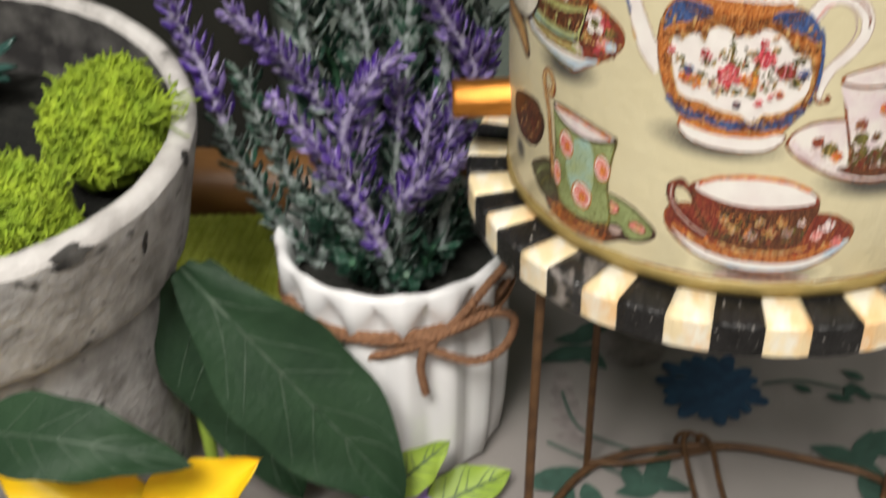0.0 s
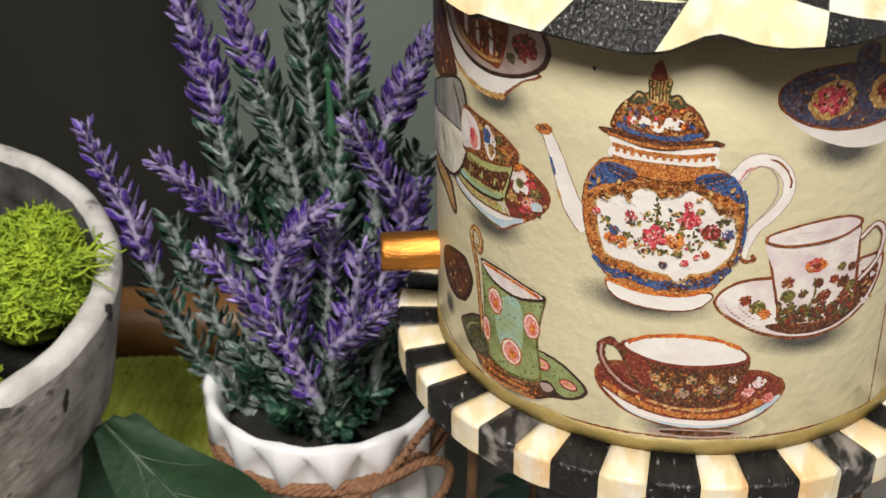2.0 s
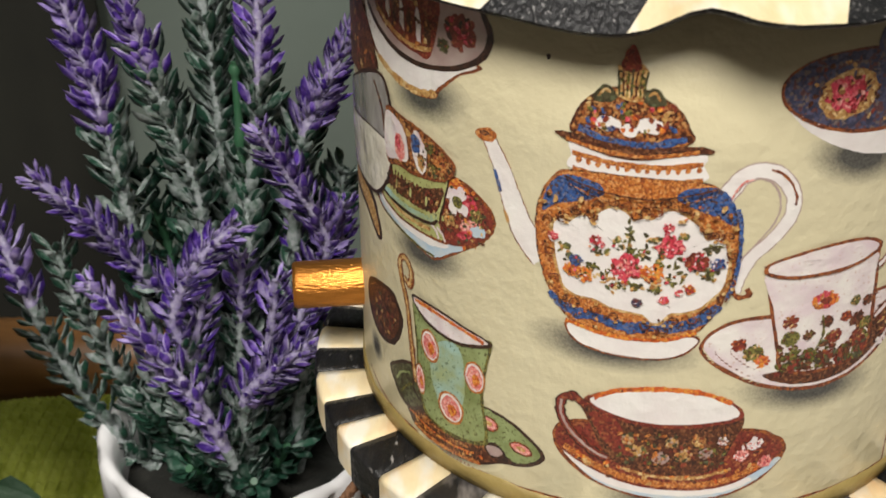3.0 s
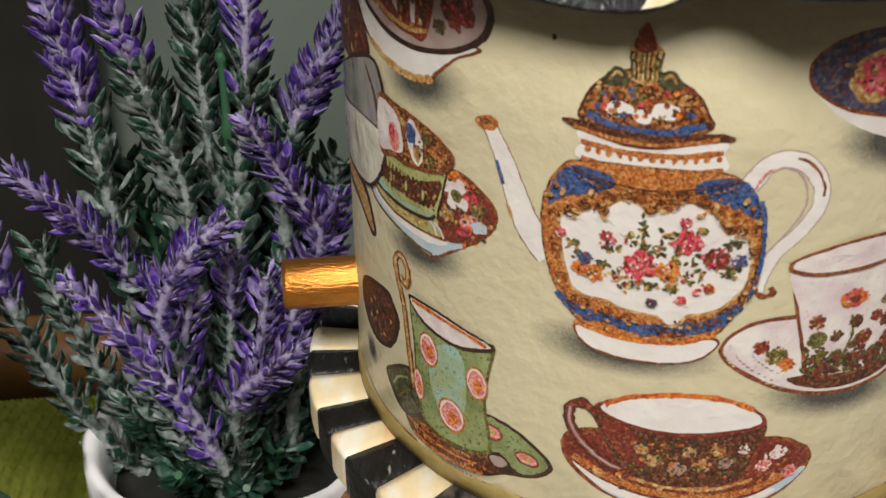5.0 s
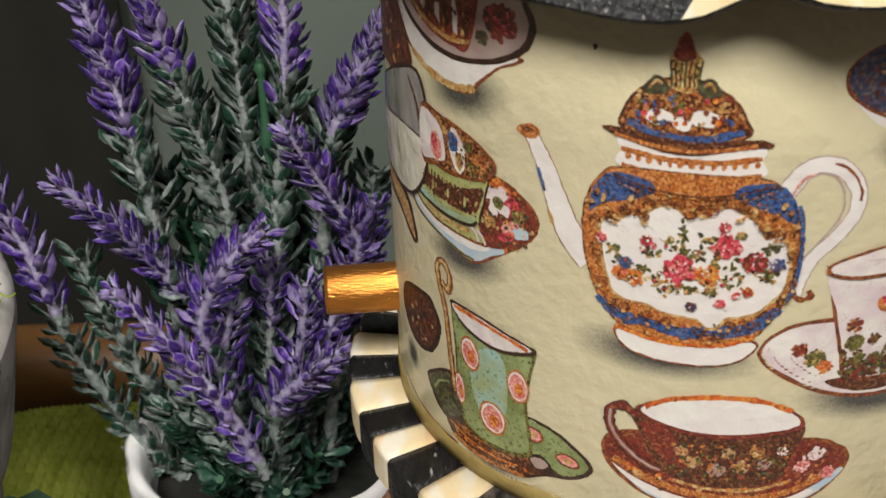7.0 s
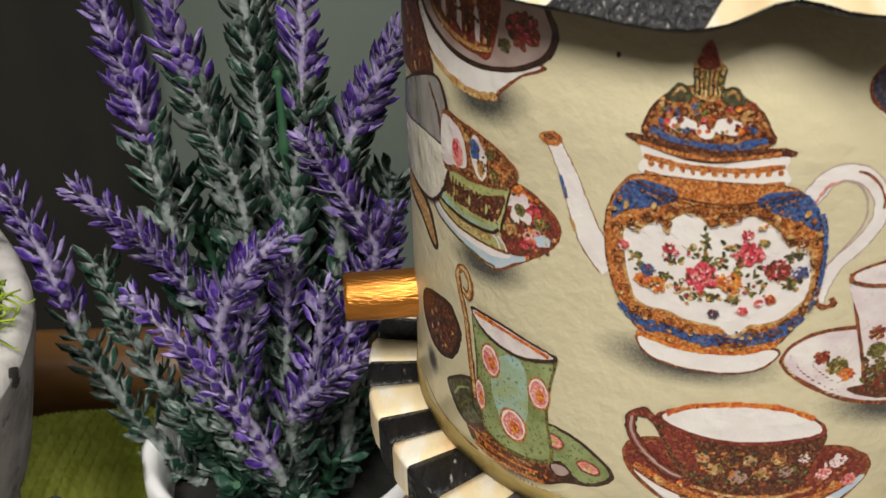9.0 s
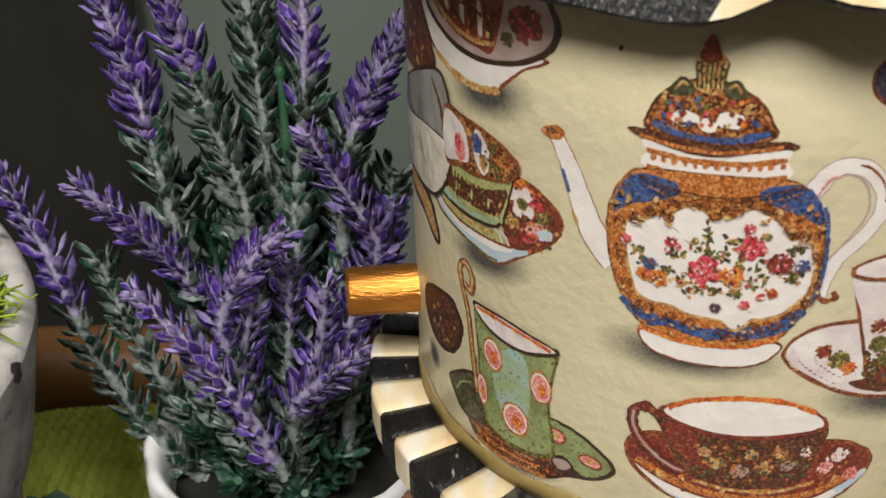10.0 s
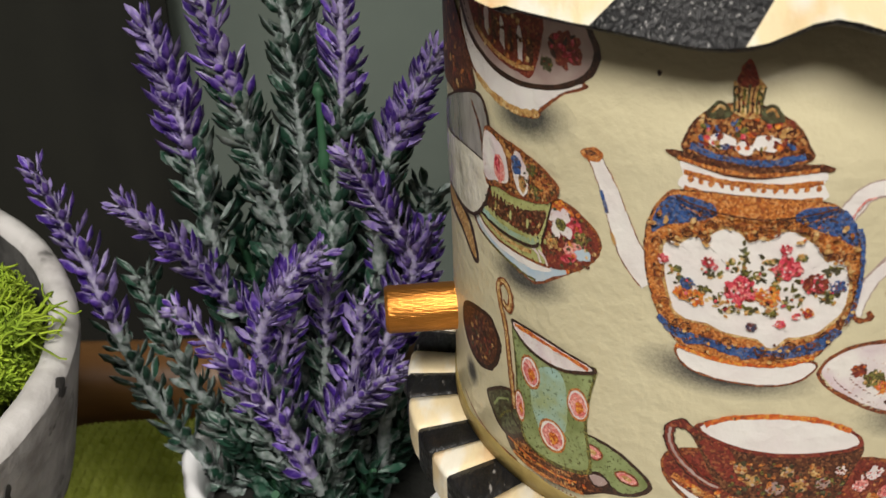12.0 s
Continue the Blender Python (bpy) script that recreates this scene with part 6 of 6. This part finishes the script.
def concrete_pot():
    """A hand-cast pot: its foot stands flat on the cloth, its collar and rim slope a little."""
    pot = thing("concrete_pot", "large whitewashed concrete pot with a worn sloping rim", "pot")

    def turned(bm, profile, segs=220, a0=0.0, a1=360.0):
        """profile: radius and depth below the rim; the slope runs from the rim's to the collar's and dies out at the foot."""
        rings, whole = [], a1 - a0 > 359
        for k, (r, dz) in enumerate(profile):
            u, foot = min(dz / 0.056, 1.0), min(max((0.1871 - dz) / 0.1200, 0.0), 1.0)
            sx, sy = (0.108 - 0.028 * u) * foot, (-0.086 + 0.026 * u) * foot
            cx, cy = PX - 0.0046 * u, PY + 0.0022 * u
            ring = []
            for i in range(segs):
                t = i / (segs if whole else segs - 1)
                if not whole:
                    e = 2 * k / (len(profile) - 1) - 1
                    t = 0.5 + (t - 0.5) * (0.12 + 0.88 * math.sqrt(max(0, 1 - e * e))) * (1 + 0.6 * noise.noise((k * 0.9, a0, i // 8))) + 0.12 * math.sin(k * 1.3 + a0)
                a = radians(a0 + (a1 - a0) * t)
                c, n = math.cos(a), math.sin(a)
                rr = r * (1 + 0.004 * noise.noise((c * 3, n * 3, dz * 14)) + 0.0016 * noise.noise((c * 24, n * 24, dz * 300)))
                z = PZ - dz - rr * (sx * c + sy * n) + 0.0009 * foot * noise.noise((c * 9, n * 9, dz * 60 + 5))
                ring.append(bm.verts.new((cx + rr * c, cy + rr * n, max(z, CLOTH + 0.0006))))
            rings.append(ring)
        for A, B in zip(rings, rings[1:]):
            for i in range(segs if whole else segs - 1):
                bm.faces.new((A[i], B[i], B[(i + 1) % segs], A[(i + 1) % segs])).smooth = True
        return rings
    bm = bmesh.new()
    turned(bm, [(PR - 0.0090, 0.0042), (PR - 0.0082, 0.0014), (PR - 0.0060, 0.0002), (PR - 0.0034, 0.0003), (PR - 0.0012, 0.0018), (PR, 0.0048)])
    part("rim", bm, "rim_white", pot, "chipped white rim")
    bm = bmesh.new()
    turned(bm, [(PR, 0.0048), (PR + 0.0001, 0.010), (PR - 0.0020, 0.024), (PR - 0.0040, 0.040), (PR - 0.0056, 0.052), (PR - 0.0062, 0.0550), (PR - 0.0078, 0.0570), (PR - 0.0170, 0.0570)])
    part("collar", bm, "concrete", pot)
    bm = bmesh.new()
    rings = turned(bm, [(PR - 0.0140, 0.0555), (PR - 0.0145, 0.080), (PR - 0.0165, 0.110), (PR - 0.0190, 0.145), (PR - 0.0220, 0.1810), (PR - 0.0240, 0.1865)], 160)
    bm.faces.new(rings[-1])
    part("lower_wall", bm, "concrete", pot)
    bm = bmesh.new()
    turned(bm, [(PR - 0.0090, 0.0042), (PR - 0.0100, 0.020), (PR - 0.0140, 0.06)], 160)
    part("inner_wall", bm, "concrete_dark", pot, "dark mottled inside wall")
    # places where the white wash has chipped off
    for a0, a1, top, low in ((-42, -34, 0.0010, 0.0090), (-2.5, 1, 0.0016, 0.0085), (-20, -18.4, 0.0140, 0.0260), (-58, -54, 0.0020, 0.0060), (14, 15.4, 0.0100, 0.0240)):
        bm = bmesh.new()
        prof = [(0.0034, 0.0), (0.0012, 0.0018), (0.0, 0.0048), (-0.0001, 0.010), (0.0020, 0.024), (0.0040, 0.040)]
        steps = [top + (low - top) * k / 9 for k in range(10)]
        turned(bm, [(PR + 0.0005 - float(np.interp(d, [p[1] for p in prof], [p[0] for p in prof])), d - 0.0002) for d in steps], 16, a0, a1)
        part("chip", bm, "concrete_dark", pot, "dark chipped patch")
    bm = bmesh.new()
    rings = turned(bm, [(PR - 0.0105, 0.036), (0.06, 0.033), (0.02, 0.030)], 64)
    bm.faces.new(rings[-1])
    part("soil", bm, "soil", pot, "dark soil inside")


def moss_clump(x, y, z, rx, ry, rz, n, seed):
    r = rng(seed)
    c = Vector((x, y, z))
    t = thing("moss_clump", "bright lime green curly reindeer moss lying in the pot", "moss", "moss clumps")
    bm = bmesh.new()
    bmesh.ops.create_icosphere(bm, subdivisions=4, radius=1)
    for v in bm.verts:
        f = 0.78 + 0.24 * noise.noise(v.co * 2.4 + Vector((seed, 0, 0))) + 0.12 * noise.noise(v.co * 6)
        v.co = c + Vector((v.co.x * rx * f, v.co.y * ry * f, v.co.z * rz * f))
    part("moss_core", bm, "moss", t, smooth=True)
    bm = bmesh.new()
    for k in range(n):
        a, h = r.uniform(0, 2 * math.pi), r.uniform(-0.35, 1)
        w = math.sqrt(1 - h * h)
        d = Vector((w * math.cos(a), w * math.sin(a), h))
        p = c + Vector((d.x * rx, d.y * ry, d.z * rz)) * (0.74 + 0.24 * noise.noise(d * 2.4 + Vector((seed, 0, 0))) + 0.10 * noise.noise(d * 6))
        v = (d + Vector((r.gauss(0, 0.5), r.gauss(0, 0.5), r.gauss(0, 0.5)))).normalized()
        pts = [p]
        length = r.uniform(0.0008, 0.0013) * (1 if r.random() < 0.9 else 1.6)
        for i in range(7):
            v = (v + Vector((r.gauss(0, 0.95), r.gauss(0, 0.95), r.gauss(0, 0.95)))).normalized()
            pts.append(pts[-1] + v * length)
        tube(bm, pts, lambda t: 0.00052 - 0.00016 * t, 4)
    tagged(part("moss_tuft", bm, "moss", t), kind="stuff")


def moss():
    moss_clump(-0.2235, 0.0180, -0.009, 0.0225, 0.0300, 0.0270, 7000, 31)
    moss_clump(-0.2400, -0.0360, -0.014, 0.0250, 0.0190, 0.0230, 4600, 32)
    moss_clump(-0.2880, -0.0430, -0.022, 0.0280, 0.0270, 0.0240, 1400, 33)
    s = thing("succulent", "dark teal succulent growing at the back of the pot", "plant")
    for k in range(9):
        a = k * 0.75
        c = Vector((-0.2960, 0.055, -0.020))
        broad_leaf("succulent_leaf", "", c, c + Vector((0.022 * math.cos(a), 0.022 * math.sin(a), 0.016 + 0.006 * math.sin(k * 2.3))), 0.013, (-0.4 * math.cos(a), -0.4 * math.sin(a), 0.9), "teal", 0.003, 60 + k, s, veins=False)
    t = thing("stray_moss_sprig", "loose lime green moss strands hanging over the pot rim", "moss")
    bm = bmesh.new()
    r = rng(77)
    for k in range(22):
        p = Vector((-0.2010 + r.uniform(-0.006, 0.004), 0.011 + r.uniform(-0.014, 0.010), 0.0020 + r.uniform(0.0, 0.005)))
        v = Vector((1, r.uniform(-0.5, 0.5), r.uniform(-0.4, 0.4))).normalized()
        pts = [p]
        for i in range(7):
            v = (v + Vector((r.gauss(0.15, 0.5), r.gauss(0, 0.55), r.gauss(0.05, 0.35)))).normalized()
            pts.append(pts[-1] + v * 0.0020)
        tube(bm, pts, lambda t: 0.0006 - 0.0003 * t, 3)
    tagged(part("moss_tuft", bm, "moss", t), kind="stuff")


# ---- leaves and blooms in front of the pots ----
def broad_leaf(name, label, base, tip, width, normal, material, bow, seed, parent=None, veins=True, fat=0.72):
    """A broad pointed leaf from base to tip, facing normal, bowed along its length, folded along the midrib."""
    r = rng(seed)
    base, tip = Vector(base), Vector(tip)
    d = tip - base
    L = d.length
    d.normalize()
    s = d.cross(Vector(normal)).normalized()
    u = s.cross(d)
    nu, nv = 24, 14

    def at(t, q, lift=0.0):
        w = width * 0.5 * math.sin(math.pi * min(1, 0.06 + 0.94 * t) ** fat) ** 0.8 if t < 1 else 0
        z = bow * math.sin(math.pi * t) - 0.10 * width * (1 - abs(q)) + 0.05 * width * math.sin(t * 11 + q * 3 + seed) * abs(q)
        return base + d * (L * t) + s * (w * q * (1 + 0.04 * math.sin(t * 19 + seed))) + u * (z + lift)
    ob = parent if parent else thing(name, label, "leaf", "broad leaves")
    bm = bmesh.new()
    for lift in (0.0, -0.0006):
        g = [[bm.verts.new(at(i / nu, 2 * j / nv - 1, lift)) for j in range(nv + 1)] for i in range(nu + 1)]
        for i in range(nu):
            for j in range(nv):
                f = (g[i][j], g[i + 1][j], g[i + 1][j + 1], g[i][j + 1])
                bm.faces.new(f if lift else f[::-1]).smooth = True
    part("blade" if not parent else name, bm, material, ob)
    if veins:
        bm = bmesh.new()
        tube(bm, [at(i / 30, 0, 0.0002) for i in range(31)], lambda t: 0.0008 - 0.0006 * t, 6)
        for k in range(5):
            for q in (-1, 1):
                t0 = 0.12 + 0.15 * k
                tube(bm, [at(t0 + (0.20 + 0.05 * math.sin(k * 3 + q)) * e / 10, q * e / 10 * 0.85, 0.0001) for e in range(11)], lambda t: 0.00032 - 0.0002 * t, 5)
        part("vein_net", bm, "vein", ob, "pale raised veins")
    return ob


def foliage():
    broad_leaf("broad_leaf", "dark green broad leaf with pale veins, leaning on the pots", (-0.194, -0.009, -0.052), (-0.114, -0.019, -0.152), 0.050, (0.15, -0.75, 0.65), "leaf", 0.006, 1, fat=1.15)
    broad_leaf("broad_leaf", "dark green broad leaf behind the front leaf", (-0.199, 0.002, -0.062), (-0.160, -0.006, -0.172), 0.048, (0.1, -0.8, 0.5), "leaf", 0.004, 2)
    broad_leaf("broad_leaf", "dark green leaf above the yellow flower", (-0.240, -0.086, -0.064), (-0.168, -0.090, -0.068), 0.028, (0.0, -0.55, 0.8), "leaf", 0.012, 3)
    broad_leaf("small_leaf", "fresh green small pointed leaf by the white pot", (-0.122, -0.004, -0.163), (-0.098, 0.0, -0.138), 0.018, (0.1, -0.8, 0.6), "lime", 0.002, 4)
    broad_leaf("small_leaf", "lime green leaf at the foot of the white pot", (-0.106, 0.002, -0.179), (-0.074, 0.020, -0.172), 0.022, (0.1, -0.5, 0.9), "lime", 0.002, 5)
    fl = thing("yellow_flower", "bright yellow open flower with broad petals", "flower")
    c = Vector((-0.193, -0.080, -0.114))
    for k, (dx, dy, dz, w) in enumerate(((-0.052, 0.004, 0.024, 0.036), (0.042, 0.004, 0.036, 0.030), (0.010, -0.04, 0.0, 0.034), (-0.04, -0.035, -0.002, 0.034), (0.045, -0.03, -0.006, 0.032))):
        broad_leaf("petal", "", c, c + Vector((dx, dy, dz)), w, (0, -0.7, 0.7), "yellow", 0.004, 20 + k, fl, veins=False)
    bm = bmesh.new()
    bmesh.ops.create_uvsphere(bm, u_segments=18, v_segments=10, radius=0.006, matrix=Matrix.Translation(c))
    part("flower_centre", bm, "tan", fl, smooth=True)
    bm = bmesh.new()
    tube(bm, spline([c, c + Vector((0.01, 0.02, -0.02)), (-0.188, -0.04, CLOTH + 0.002)], 16), 0.002, 8)
    part("stem", bm, "stem", fl)
    vf = thing("violet_flower", "pale violet flower lying by the white pot", "flower")
    c = Vector((-0.118, -0.004, -0.178))
    for k in range(6):
        a = k * 1.05
        broad_leaf("petal", "", c, c + Vector((0.018 * math.cos(a), 0.014 * math.sin(a), 0.006 + 0.003 * math.sin(a))), 0.013, (0, -0.4, 0.9), "violet", 0.002, 40 + k, vf, veins=False)
    for k, (x, y) in enumerate(((-0.201, 0.004), (-0.194, 0.008))):
        t = thing("leaf_stem", "olive green leaf stalk standing between the pots", "stem", "leaf stalks")
        bm = bmesh.new()
        tube(bm, spline([(x, y, CLOTH + 0.002), (x + 0.001, y - 0.002, -0.15), (x - 0.001, y, -0.118)], 20), 0.0028, 8)
        part("stalk", bm, "lime", t)


room()
curtain()
table()
tablecloth()
wooden_rail()
woven_mat()
concrete_pot()
lavender_pot()
wire_stand()
birdhouse()
lavender()
moss()
foliage()
